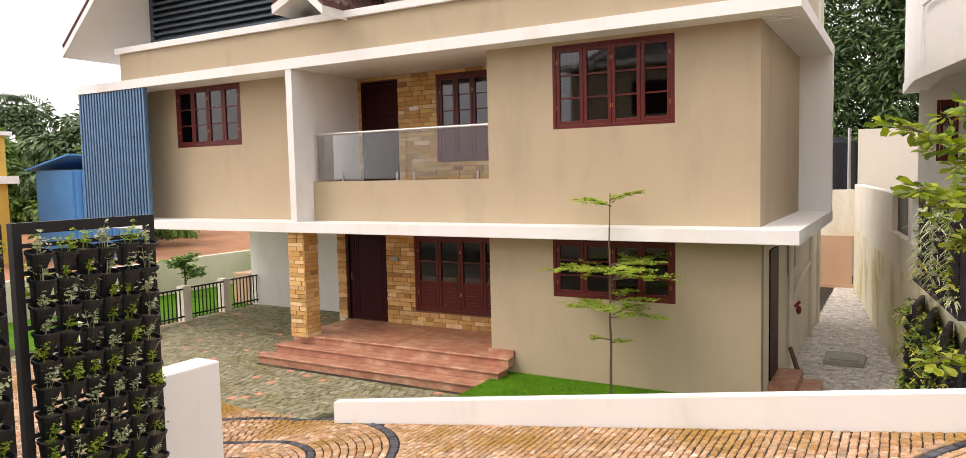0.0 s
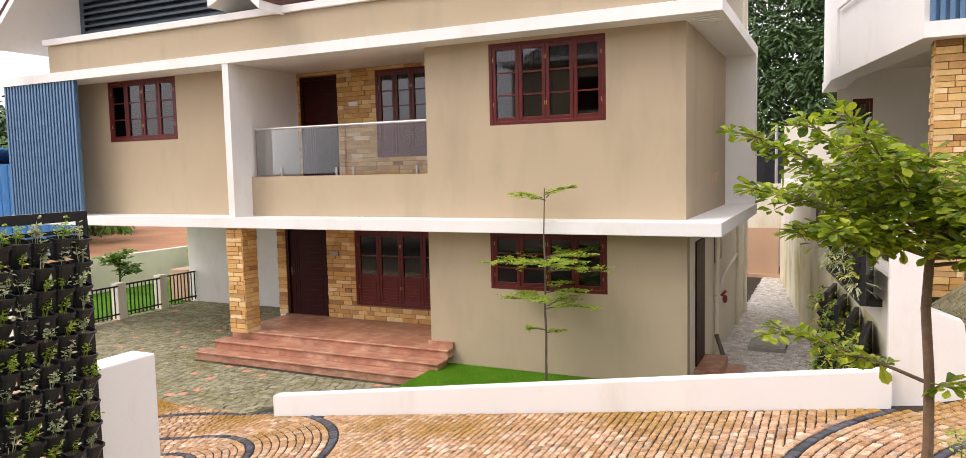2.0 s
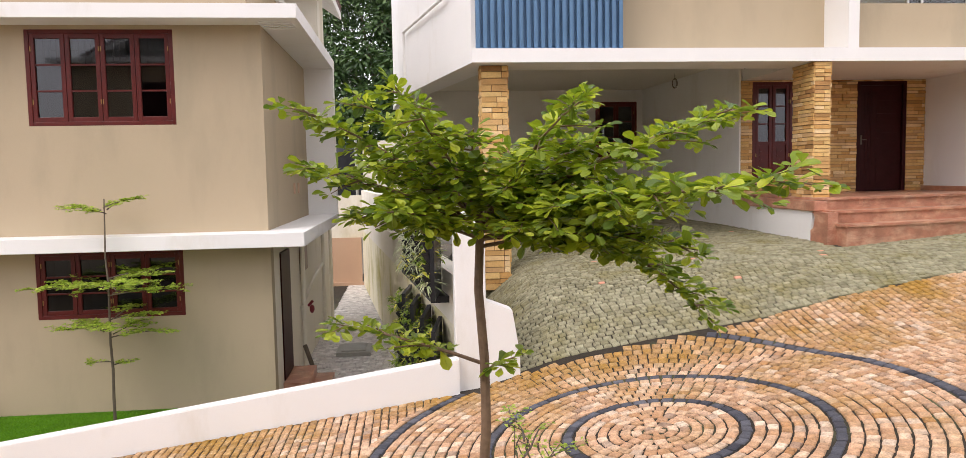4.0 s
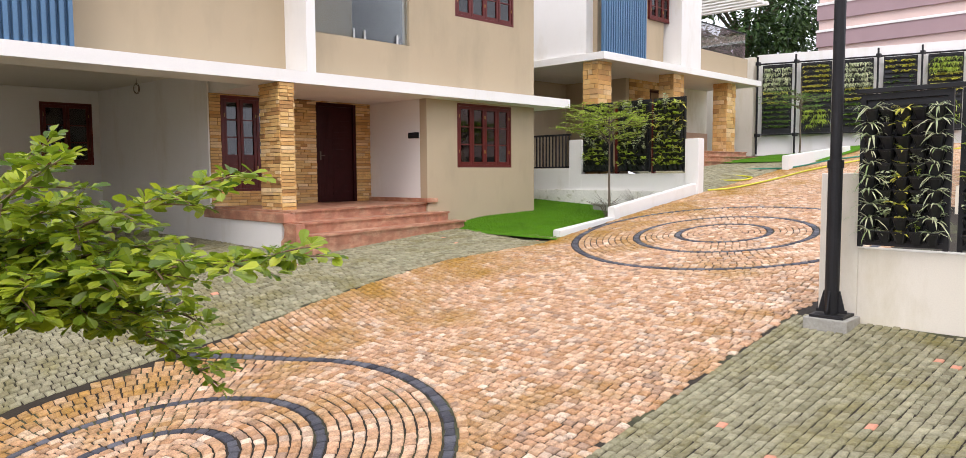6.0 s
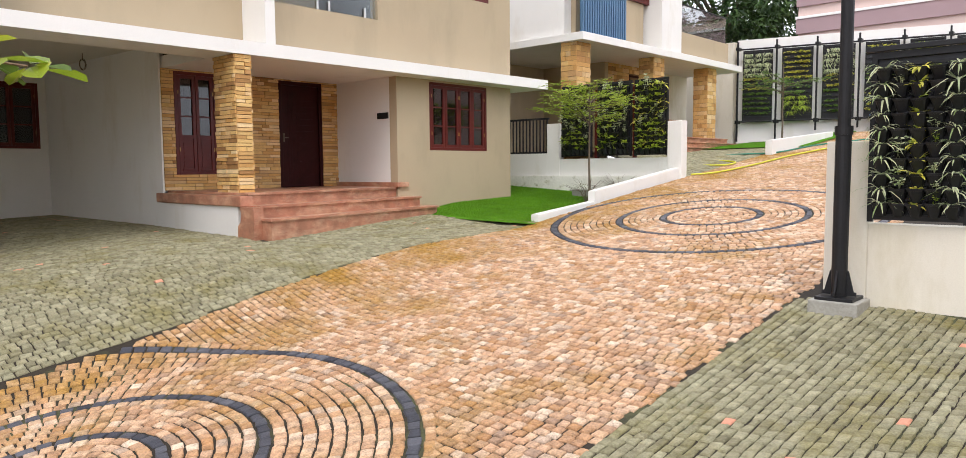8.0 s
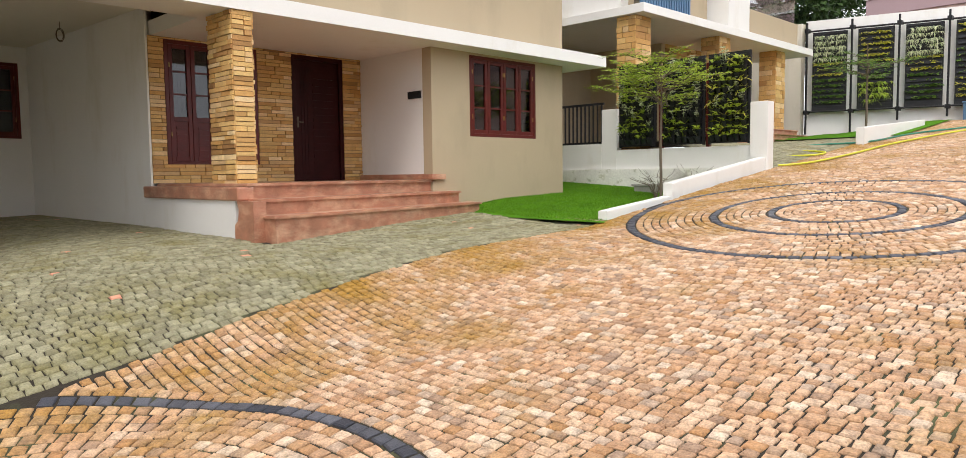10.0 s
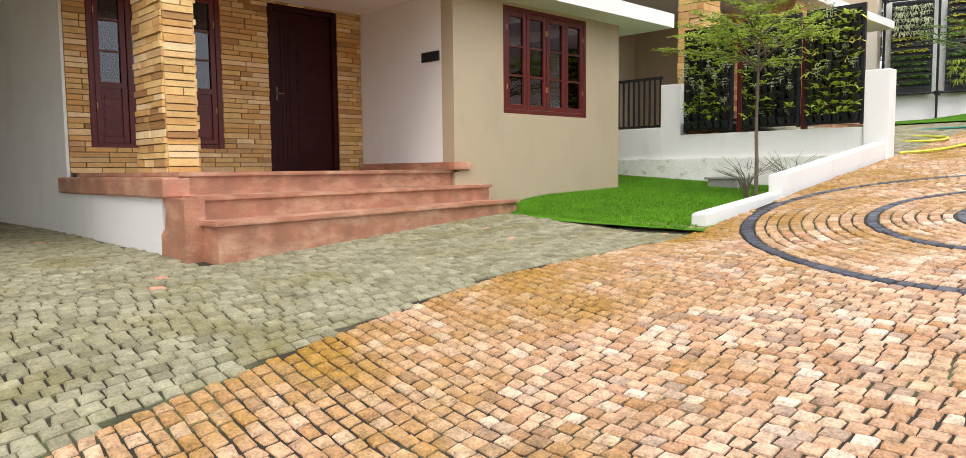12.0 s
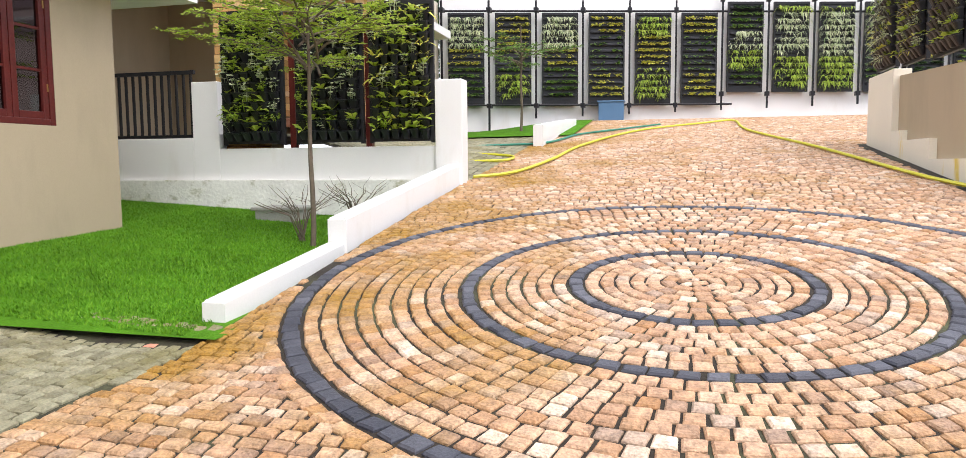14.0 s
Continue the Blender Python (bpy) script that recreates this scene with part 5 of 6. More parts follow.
# far wall of slatted planters
rf = random.Random(51)
slat_me = mesh_from("slat", boxes((0.05, 0.95, -0.06, 0.03, -0.03, 0.03), bevel=0.008), M["pot"])
for k in range(13):
    y1 = 11.02 - 1.247 * k
    fx = 26.80 + 0.2914 * (11.02 - y1)
    lift = 0.0 if k < 6 else 0.3 if k < 10 else 0.5
    t = thing("vertical_garden", "tall black slatted planter full of " + ("yellow-leaved plants" if k in (3, 4, 5) else "trailing green plants"), "vertical garden", "vertical gardens on the far wall")
    t.matrix_basis = pose(fx, y1, 3.05 + lift, 0, 0, -73.75)
    part("frame", boxes((0, 0.05, -0.02, 0.06, 0, 2.48), (0.95, 1.0, -0.02, 0.06, 0, 2.48), (0.05, 0.95, -0.02, 0.06, 2.42, 2.48), (0.05, 0.95, -0.02, 0.06, 0, 0.12)), M["black"], t)
    part("backing", boxes((0.05, 0.95, 0.04, 0.06, 0.12, 2.42)), M["pot"], t)
    L = {"leaf_yellow": Leaves(), "leaf_pale": Leaves(), "leaf": Leaves(), "leaf_lime": Leaves(), "leaf_dark": Leaves()}
    for j in range(13):
        z = 0.24 + 0.172 * j
        b = new("slat", slat_me)
        b.parent, b.location = t, (0, 0, z)
        if k in (3, 5):
            st = "leaf_yellow" if j in (0, 1, 2, 3, 10, 11, 12) else "leaf"
        elif k == 4:
            st = "leaf_yellow" if 5 <= j <= 9 else "leaf_lime"
        elif k in (7, 8):
            st = "leaf_pale" if 5 <= j <= 11 else "leaf_lime"
        elif k in (0, 2):
            st = "leaf_pale" if j > 7 else "leaf_yellow" if j > 4 else "leaf"
        elif k == 1:
            st = "leaf_yellow" if j > 6 else "leaf" if j > 3 else "leaf_lime"
        else:
            st = ("leaf", "leaf_lime", "leaf_pale", "leaf", "leaf_dark", "leaf_yellow")[(j // 3 + k) % 6]
        dense = rf.randrange(12, 24)
        if rf.random() < 0.1 or (k in (3, 5) and 4 <= j <= 9):
            dense = 5
        for q in range(dense):
            p = Vector((rf.uniform(0.08, 0.92), -0.05, z + 0.02))
            if st in ("leaf_yellow", "leaf", "leaf_dark"):
                for m in range(5):
                    d = unit(rf, 0.5)
                    d.y = -abs(d.y)
                    L[st].leaf(p, d, Vector((0, -0.4, 1)), rf.uniform(0.09, 0.15), rf.uniform(0.045, 0.07))
            else:
                for m in range(6):
                    d = unit(rf, 0.3)
                    d.y = -abs(d.y)
                    d.z = rf.uniform(0.2, 1.0)
                    L[st].blade(p, d, rf.uniform(0.14, 0.30), 0.02, rf.uniform(0.7, 1.4))
    for mn, l in L.items():
        if l.v:
            o = new("foliage", l.mesh("foliage", M[mn]))
            o.parent = t
            o["kind"] = "stuff"
    post = thing("wall_post", "black steel post with brackets beside the planters", "post", "posts on the far wall")
    yy = y1 + 0.15
    px = 26.74 + 0.2914 * (11.02 - yy)
    lo = 2.3 if k < 2 else 2.55 + 0.05 * k
    part("pole", boxes((px - 0.03, px + 0.03, yy - 0.025, yy + 0.025, lo, 5.85 + lift)), M["black"], post)
    for zz in (3.0 + lift, 5.6 + lift):
        part("bracket", boxes((px - 0.06, px + 0.16, yy - 0.06, yy + 0.06, zz - 0.06, zz + 0.06), bevel=0.006), M["black"], post)
wall_rail = thing("wall_rail", "black steel rails along the far wall", "rail")
for a, b, r in (((26.74, 11.2, 5.58), (31.6, -5.0, 5.58), 0.03), ((26.74, 11.2, 3.02), (29.0, 3.4, 3.02), 0.028)):
    part("rail", tube(bmesh.new(), [a, b], r, 8), M["black"], wall_rail)
tagged(part("meter_box", boxes((27.6, 27.95, 6.30, 6.98, 2.5, 3.06), (27.57, 27.98, 6.27, 7.01, 3.06, 3.10), bevel=0.01), M["blue"]), "blue-grey metal box against the far wall", "meter box")

# planters above the right-hand wall
stand((19.6, 2.03, 2.72), 180, 1.0, 1.7, 6, 11, lambda i, j, r: r.choice(("spider", "tuft", "herb")), "black steel stand with trailing grassy plants", 61)
stand((18.35, 2.03, 2.66), 180, 1.0, 1.7, 6, 11, lambda i, j, r: r.choice(("broad", "tuft", "herb")), "black steel stand with mixed green plants", 62)
stand((17.1, 2.03, 2.60), 180, 1.0, 1.7, 6, 11, lambda i, j, r: r.choice(("broad", "herb", "")), "black steel stand with mixed green plants", 63)
# planters on the passage wall
for k, ya in enumerate((11.4, 10.4, 9.4, 8.5)):
    stand((passage_x(ya) - 0.06, ya, -2.0), -97.3, 0.96, 1.72, 6, 10, lambda i, j, r: r.choice(("bush", "bush", "tuft")), "black steel stand of bushy lime plants on the passage wall", 64 + k, grow=1.25)
    if k > 0:
        stand((passage_x(ya) - 0.06, ya - 0.08, 0.07), -97.3, 0.92, 1.12, 6, 7, lambda i, j, r: r.choice(("spider", "tuft", "spider", "bush")), "black steel stand of grassy plants on the passage wall", 74 + k, grow=1.2)

# hoses
def hose(mat, label, pts, dz=0.03):
    bm = bmesh.new()
    P = [Vector((x, y, ground_z(x, y) + dz)) for x, y in pts]
    fine = []
    for i in range(len(P) - 1):
        a, b, c, d = P[max(i - 1, 0)], P[i], P[i + 1], P[min(i + 2, len(P) - 1)]
        for k in range(6):
            s = k / 6
            q = 0.5 * ((2 * b) + (c - a) * s + (2 * a - 5 * b + 4 * c - d) * s * s + (3 * b - a - 3 * c + d) * s ** 3)
            q.z = ground_z(q.x, q.y) + dz
            fine.append(q)
    fine.append(P[-1])
    tube(bm, fine, 0.022, 6)
    tagged(part("garden_hose", bm, M[mat]), label, "hose")


hose("hose_y", "yellow garden hose lying across the cobbles", [(16.2, 7.55), (16.6, 7.1), (18.0, 6.8), (20.1, 6.55), (22.9, 5.7), (24.6, 4.3), (25.1, 3.65), (22.5, 3.6), (19.2, 2.9), (16.3, 2.42), (15.3, 2.15)])
hose("hose_y", "loop of yellow garden hose on the drive", [(18.9, 8.4), (18.6, 7.7), (18.3, 7.45), (17.9, 7.55), (17.85, 8.3)])
hose("hose_g", "green garden hose lying beside the yellow one", [(19.8, 9.0), (20.2, 8.2), (20.5, 7.3), (22.1, 6.9), (23.0, 6.35), (22.6, 6.6), (24.4, 5.3)])

# ---- lower side: fence, walls, passage ----
rail_fence = thing("fence", "black bar fence between stubby cream posts", "fence")
for k in range(5):
    y = 9.0 + 1.45 * k
    x = -16.75 - 0.09 * (y - 11)
    part("post", boxes((x - 0.13, x + 0.13, y - 0.13, y + 0.13, -2.15, -1.15), bevel=0.01), M["cream"], rail_fence)
    if k < 4:
        for z in (-1.95, -1.22):
            part("rail", boxes((x - 0.02, x + 0.02, y + 0.13, y + 1.32, z - 0.02, z + 0.02)), M["black"], rail_fence)
        for j in range(9):
            part("bar", boxes((x - 0.012, x + 0.012, y + 0.2 + 0.125 * j, y + 0.224 + 0.125 * j, -2.05, -1.22)), M["black"], rail_fence)
tagged(part("low_wall", boxes((-18.0, -17.3, 14.6, 17.8, -2.2, -1.2)), M["peach"]), "peach low wall beside the carport", "wall", kind="structure")
tagged(part("low_wall", boxes((-21.5, -21.3, 8, 40, -2.6, -0.98), (-26.0, -14, 24.0, 24.2, -2.6, -0.6)), M["cream"]), "cream boundary wall behind the yard", "wall", kind="structure")
sheet("neighbour_lawn", -21.3, -17.2, 8.0, 24.0, 2.0, -0.01, M["lawn"], "strip of grass beyond the fence", zf=yard_a, category="lawn")
sheet("neighbour_earth", -60, -21.5, 8.0, 60.0, 4.0, -0.3, M["earth"], "bare red earth beyond the boundary", zf=lambda x, y: -1.2, category="ground")
tagged(part("passage_paving", boxes((-1.95, 0.6, 10.5, 25.0, -2.2, -2.115)), M["gravel"]), "bed of the cobbled passage", "ground", kind="structure")
tagged(part("manhole_cover", boxes((-1.42, -0.72, 14.05, 14.85, -2.12, -2.03), (-1.32, -0.82, 14.12, 14.78, -2.03, -2.0), bevel=0.01), M["concrete"]), "mossy concrete manhole cover in the passage", "manhole cover")
pipe = thing("drain_pipe", "cream drain pipes on the side wall", "pipe")
bm = bmesh.new()
tube(bm, [(-1.9, 13.0, -0.9), (-1.9, 14.6, -0.6), (-1.9, 16.5, -0.45)], 0.035, 8)
part("pipe", bm, M["cream"], pipe)
for y in (13.1, 16.4, 18.0):
    bm = bmesh.new()
    tube(bm, [(-1.88, y, -2.1), (-1.88, y, 0.5)], 0.045, 8)
    part("pipe", bm, M["cream"], pipe)
bm = bmesh.new()
bmesh.ops.create_uvsphere(bm, u_segments=10, v_segments=7, radius=0.07, matrix=Matrix.LocRotScale((-1.8, 13.6, -1.02), None, (0.7, 0.8, 1.2)))
tube(bm, [(-1.87, 13.6, -0.96), (-1.78, 13.6, -0.86)], 0.03, 6)
tagged(part("wall_valve", bm, M["red"]), "dark red valve housing fixed to the side wall", "valve")
bm = bmesh.new()
tube(bm, [(-1.84, 12.75, -1.55), (-1.6, 12.45, -2.1)], 0.045, 6)
tagged(part("plank", bm, M["bark"]), "old wooden plank leaning on the wall", "plank")
tank = thing("water_tank", "black plastic water tank behind the passage wall", "tank")
bm = bmesh.new()
tube(bm, [(-2.6, 30, 0.3), (-2.6, 30, 2.5)], 1.0, 24)
tube(bm, [(-2.6, 30, 2.5), (-2.6, 30, 2.75)], 1.0, 24, 0.4)
part("shell", bm, M["pot"], tank)
tagged(part("tank_stand", boxes((-3.8, -1.3, 29, 31, -2.5, 0.3)), M["concrete"]), "rough concrete tank base", "tank base")
tagged(part("tall_pipe", tube(tube(bmesh.new(), [(-1.75, 26.5, -1), (-1.75, 26.5, 2.9)], 0.05, 8), [(-1.45, 26.5, -1), (-1.45, 26.5, 2.4)], 0.04, 8), M["steel"]), "pair of upright grey pipes", "pipe")
parapet_rail = thing("wall_railing", "black panels between white posts on the passage wall", "railing")
for y in (12.90, 11.21, 10.40):
    part("post", passage_slab(y, y + 0.36, 0.36, 1.12), M["white"], parapet_rail)
for y0, y1 in ((13.26, 15.33), (11.57, 12.90), (10.76, 11.21)):
    part("panel", passage_slab(y0, y1, 0.36, 1.16, 0.16, -0.1), M["black"], parapet_rail, "black steel panel")
    part("sill", passage_slab(y0, y1, 0.33, 0.362, 0.1, 0.03), M["cream"], parapet_rail)
part("top_rail", passage_slab(8.0, 15.5, 1.16, 1.21, 0.16, 0.02), M["black"], parapet_rail)
part("shelf", passage_slab(8.0, 11.05, -0.02, 0.06, 0.05, 0.22), M["black"], parapet_rail, "black steel shelf")
# fittings on the walls
for y in (13.0, 13.5):
    tagged(part("wall_outlet", boxes((-1.972, -1.945, y - 0.05, y + 0.05, 1.25, 1.45), bevel=0.005), M["peach"]), "small wall outlet on the side of the house", "outlet")
# roof box and pipe on the white side of the middle house
bracket = thing("clothes_rail", "white pipe rail on the side of the house", "rail")
bm = bmesh.new()
tube(bm, [(0.80, 11.6, 4.5), (0.12, 14.6, 4.5), (0.12, 14.6, 3.44)], 0.03, 8)
tube(bm, [(0.80, 11.6, 4.5), (0.80, 11.6, 5.8)], 0.03, 8)
part("tube", bm, M["white"], bracket)

# ---- distance: trees and buildings ----


def big_tree(name, label, at, height, spread, seed, mat="leaf_dark", clumps=70, leaf=0.32, per=70):
    r = random.Random(seed)
    t = thing(name, label, "tree", "trees behind the houses", at=at)
    bm = bmesh.new()
    tube(bm, [(0, 0, 0), (0.1, 0.1, height * 0.35), (0.2, 0, height * 0.6)], 0.35, 8, 0.15)
    for k in range(7):
        a = 6.28 * k / 7
        tube(bm, [(0.1, 0, height * 0.4), (math.cos(a) * spread * 0.4, math.sin(a) * spread * 0.4, height * 0.6), (math.cos(a) * spread * 0.7, math.sin(a) * spread * 0.7, height * 0.72)], 0.13, 6, 0.03)
    part("trunk", bm, M["bark"], t)
    L = Leaves()
    for k in range(clumps):
        a, q = r.uniform(0, 6.2832), math.sqrt(r.random())
        zz = r.uniform(0.22, 1.0)
        w = spread * q * math.sin(min(1.0, 1.25 * (1.06 - zz) + 0.18) * 1.57)
        c = Vector((math.cos(a) * w, math.sin(a) * w, height * zz))
        rad = spread * r.uniform(0.13, 0.24)
        for j in range(per):
            d = unit(r, 1.0)
            d.z = r.uniform(-0.8, 1)
            d.normalize()
            p = c + d * rad * r.uniform(0.55, 1.05)
            e = d + Vector((0, 0, -0.6)) + unit(r, 0.4) * 0.5
            L.leaf(p, e, d, leaf * r.uniform(0.6, 1.2), leaf * r.uniform(0.25, 0.4))
    c = new("crown", L.mesh("crown", M[mat]))
    c.parent = t
    c["kind"] = "stuff"
    return t


big_tree("mango_tree", "large dark-leaved tree behind the passage", (2.5, 36, -2), 15, 5.5, 71, clumps=260, per=170, leaf=0.36)
big_tree("mango_tree", "large dark-leaved tree behind the passage", (-1.2, 39, -2), 16, 5.0, 75, clumps=260, per=170, leaf=0.36)
big_tree("mango_tree", "large dark-leaved tree behind the houses", (8.5, 40, -2), 16, 6, 72, clumps=260, per=170, leaf=0.36)
big_tree("shade_tree", "dark tree beyond the upper house", (31.5, 22, 2), 13, 5.0, 73, clumps=170, per=150, leaf=0.4)
big_tree("shade_tree", "dark tree beyond the upper house", (38, 17, 3), 13, 5.0, 77, clumps=170, per=150, leaf=0.4)
for k, (x, y, hh, sp, m) in enumerate(((-33, 21, 5.5, 3.2, "leaf"), (-38, 25, 6.5, 3.5, "leaf_dark"), (-48, 30, 8.5, 5, "leaf_dark"), (-60, 42, 11, 7, "leaf_dark"), (-75, 50, 12, 8, "leaf_dark"), (-70, 36, 11, 7, "leaf_dark"), (-55, 26, 8, 4, "leaf"))):
    big_tree("garden_tree", "leafy green tree beyond the yard", (x, y, -2.6), hh, sp, 80 + k, mat=m, clumps=80, per=100, leaf=0.45 if hh < 8 else 0.75)
palm = thing("palm_tree", "coconut palm on the far slope", "tree", at=(-95, 50, -2))
bm = bmesh.new()
tube(bm, [(0, 0, 0), (0.4, 0, 8), (0.2, 0, 14.5)], 0.25, 6, 0.15)
part("trunk", bm, M["bark"], palm)
L = Leaves()
r9 = random.Random(9)
for k in range(22):
    d = unit(r9, 0.3)
    d.z = r9.uniform(0.0, 0.9)
    for j in range(12):
        q = Vector((0.2, 0, 14.5)) + d * (0.3 * j) - Vector((0, 0, 0.03 * j * j))
        for s in (-1, 1):
            L.leaf(q, Vector((-d.y * s, d.x * s, -0.7)), Vector((0, 0, 1)), 1.0, 0.16)
o = new("crown", L.mesh("crown", M["leaf_dark"]))
o.parent = palm
for k, (x, y) in enumerate(((-104, 66), (-88, 62))):
    copy_thing(palm, pose(x, y, -3.5, 0, 0, 70 * k))
shed = thing("shed", "bright blue corrugated metal shed", "shed")
part("body", boxes((-31.5, -29.0, 16.4, 19.5, -2.6, 2.2)), M["bright_blue"], shed)
for k in range(10):
    part("corrugation", boxes((-29.0, -28.95, 16.5 + 0.3 * k, 16.62 + 0.3 * k, -2.5, 2.15)), M["bright_blue"], shed)
bm = bmesh.new()
prism(bm, [(-31.8, 16.1), (-28.7, 16.1), (-28.7, 19.8), (-31.8, 19.8)], lambda x, y: 2.2 + 0.18 * (x + 31.8), lambda x, y: 2.27 + 0.18 * (x + 31.8))
part("roof", bm, M["bright_blue"], shed)
yb = thing("building", "small yellow house with a white balcony band", "building")
part("body", boxes((-36, -31, 12.2, 15.0, -2.6, 3.6)), M["yellow_wall"], yb)
part("band", boxes((-36.2, -30.7, 12.0, 15.3, 1.7, 2.0)), M["white"], yb)
part("roof", boxes((-36.2, -30.8, 12.0, 15.2, 3.6, 3.75)), M["white"], yb)
part("window", boxes((-31.0, -30.96, 13.0, 14.2, 0.2, 1.4)), M["glass"], yb)
frangipani = [(0.5 + 0.1 * k, 60 * k, 0.5, 0.35, 2) for k in range(7)]
layered_tree("frangipani", "bushy frangipani with long leaves beyond the fence", (-20.2, 14.6, -2.1), 1.4, 0.04, frangipani, 0.26, M["leaf"], 92, per=7, gap=0.3)
for k, (x, y, s) in enumerate(((-19.5, 9.5, 0.16), (-20.3, 11.2, 0.18), (-20.4, 18.4, 0.18), (-18.3, 19.5, 0.16))):
    layered_tree("shrub", "yellow-green garden shrub beyond the fence", (x, y, -2.1), 1.6, 0.03, [(0.4 + 0.12 * j, 67 * j + 20 * k, 0.55, 0.3, 4) for j in range(9)], s, M["leaf_lime"], 95 + k, per=6, gap=0.16)

# ---- lawn blades ----


def blades(name, label, x0, x1, y0, y1, zf, count, seed, keep=None):
    r = np.random.default_rng(seed)
    px, py = r.uniform(x0, x1, count), r.uniform(y0, y1, count)
    V, F = [], []
    for x, y, a, h_, t in zip(px, py, r.uniform(0, 6.28, count), r.uniform(0.012, 0.028, count), r.uniform(-0.03, 0.03, count)):
        if keep and not keep(x, y):
            continue
        z = zf(x, y)
        c, s = 0.0045 * math.cos(a), 0.0045 * math.sin(a)
        i = len(V)
        V += [(x - c, y - s, z), (x + c, y + s, z), (x + t, y + t * 0.6 * math.sin(3 * a), z + h_)]
        F.append((i, i + 1, i + 2))
    me = bpy.data.meshes.new(name)
    me.from_pydata(V, [], F)
    me.materials.append(M["grass"])
    return tagged(new(name, me), label, "grass", kind="stuff")


blades("lawn_grass", "short bright green grass", 10.35, 15.8, 7.72, 12.6, lawn_b, 120000, 1, lambda x, y: not (x < 13.7 and y > 10.74) and x > 10.48 + 0.1 * max(0, y - 7.7))
bm = bmesh.new()
prism(bm, [(-6.3, 8.6), (-1.6, 7.6), (-1.6, 10.4), (-6.3, 10.4)], -2.2, -1.9)
tagged(part("lower_lawn", bm, M["lawn"]), "strip of lawn under the bay window", "lawn", kind="structure")
blades("lawn_grass", "short bright green grass", -6.3, -1.6, 7.7, 10.36, lambda x, y: -1.9, 40000, 2, lambda x, y: y > 8.6 - 0.213 * (x + 6.3))

# ---- cobbles and pavers ----
CIRCLES = ((11.85, 4.96), (2.2, 5.05), (-7.7, 4.75))
RINGS = ((0.69, 0.80), (1.39, 1.50), (2.44, 2.56))


def left_edge(x):
    if x < 1.0:
        return 7.09 if x > -7.5 else 7.3
    if x < 4:
        return 7.25
    return 7.25 + 0.5 * min(1, (x - 4) / 4) - (0.15 * max(0, (x - 8) / 2.4) if x < 10.4 else 0.15)


def stone_verts(cx, cy, a, l, w, h, zf, jit, r):
    """Twelve corners of one set stone: foot, shoulder, crown."""
    ca, sa = math.cos(a), math.sin(a)
    out = []
    base = zf(cx, cy)
    gx = (zf(cx + 0.1, cy) - zf(cx - 0.1, cy)) / 0.2
    gy = (zf(cx, cy + 0.1) - zf(cx, cy - 0.1)) / 0.2
    lift = r.uniform(-0.002, 0.003)
    tx, ty = r.uniform(-0.02, 0.02), r.uniform(-0.02, 0.02)
    js = [(r.uniform(-jit, jit), r.uniform(-jit, jit)) for _ in range(4)]
    for ins, z in ((0.0, -0.03), (0.001, h - 0.009), (0.010, h)):
        for (u, v), (ju, jv) in zip(((-1, -1), (1, -1), (1, 1), (-1, 1)), js):
            p = u * (l / 2 - ins) + ju
            q = v * (w / 2 - ins) + jv
            dx, dy = p * ca - q * sa, p * sa + q * ca
            out.append((cx + dx, cy + dy, base + gx * dx + gy * dy + z + lift + (tx * dx + ty * dy if z > 0 else 0)))
    return out


QUADS = [(0, 1, 5, 4), (1, 2, 6, 5), (2, 3, 7, 6), (3, 0, 4, 7), (4, 5, 9, 8), (5, 6, 10, 9), (6, 7, 11, 10), (7, 4, 8, 11), (8, 9, 10, 11)]


def lay(name, label, stones, zf, mat, seed, category, parent=None, h=0.0, jit=0.006):
    """Lays many stones (x, y, turn, length, width) as one joined mesh."""
    r = random.Random(seed)
    V, F = [], []
    for cx, cy, a, l, w in stones:
        i = len(V)
        V += stone_verts(cx, cy, a, l, w, h, zf, jit, r)
        F += [tuple(i + k for k in q) for q in QUADS]
    me = bpy.data.meshes.new(name)
    me.from_pydata(V, [], F)
    me.materials.append(mat)
    ob = new(name, me)
    if parent is not None:
        ob.parent = parent
        ob["kind"] = "stuff"
        return ob
    return tagged(ob, label, category, kind="stuff")


def pick_out(name, stones, zf, mat, seed, parent, h=0.0):
    """The nearest stones as objects of their own on a few shared meshes."""
    r = random.Random(seed)
    kinds = {}
    for cx, cy, a, l, w in stones:
        key = (round(l / 0.012), round(w / 0.012), r.randrange(3))
        if key not in kinds:
            me = bpy.data.meshes.new(name)
            me.from_pydata(stone_verts(0, 0, 0, key[0] * 0.012, key[1] * 0.012, h, lambda x, y: 0.0, 0.006, r), [], QUADS)
            me.materials.append(mat)
            kinds[key] = me
        ob = new(name, kinds[key])
        ob.parent = parent
        gx = (zf(cx + 0.1, cy) - zf(cx - 0.1, cy)) / 0.2
        gy = (zf(cx, cy + 0.1) - zf(cx, cy - 0.1)) / 0.2
        tilt = Vector((0, 0, 1)).rotation_difference(Vector((-gx, -gy, 1))).to_matrix().to_4x4()
        ob.matrix_basis = Matrix.Translation((cx, cy, zf(cx, cy))) @ tilt @ Matrix.Rotation(a, 4, "Z")


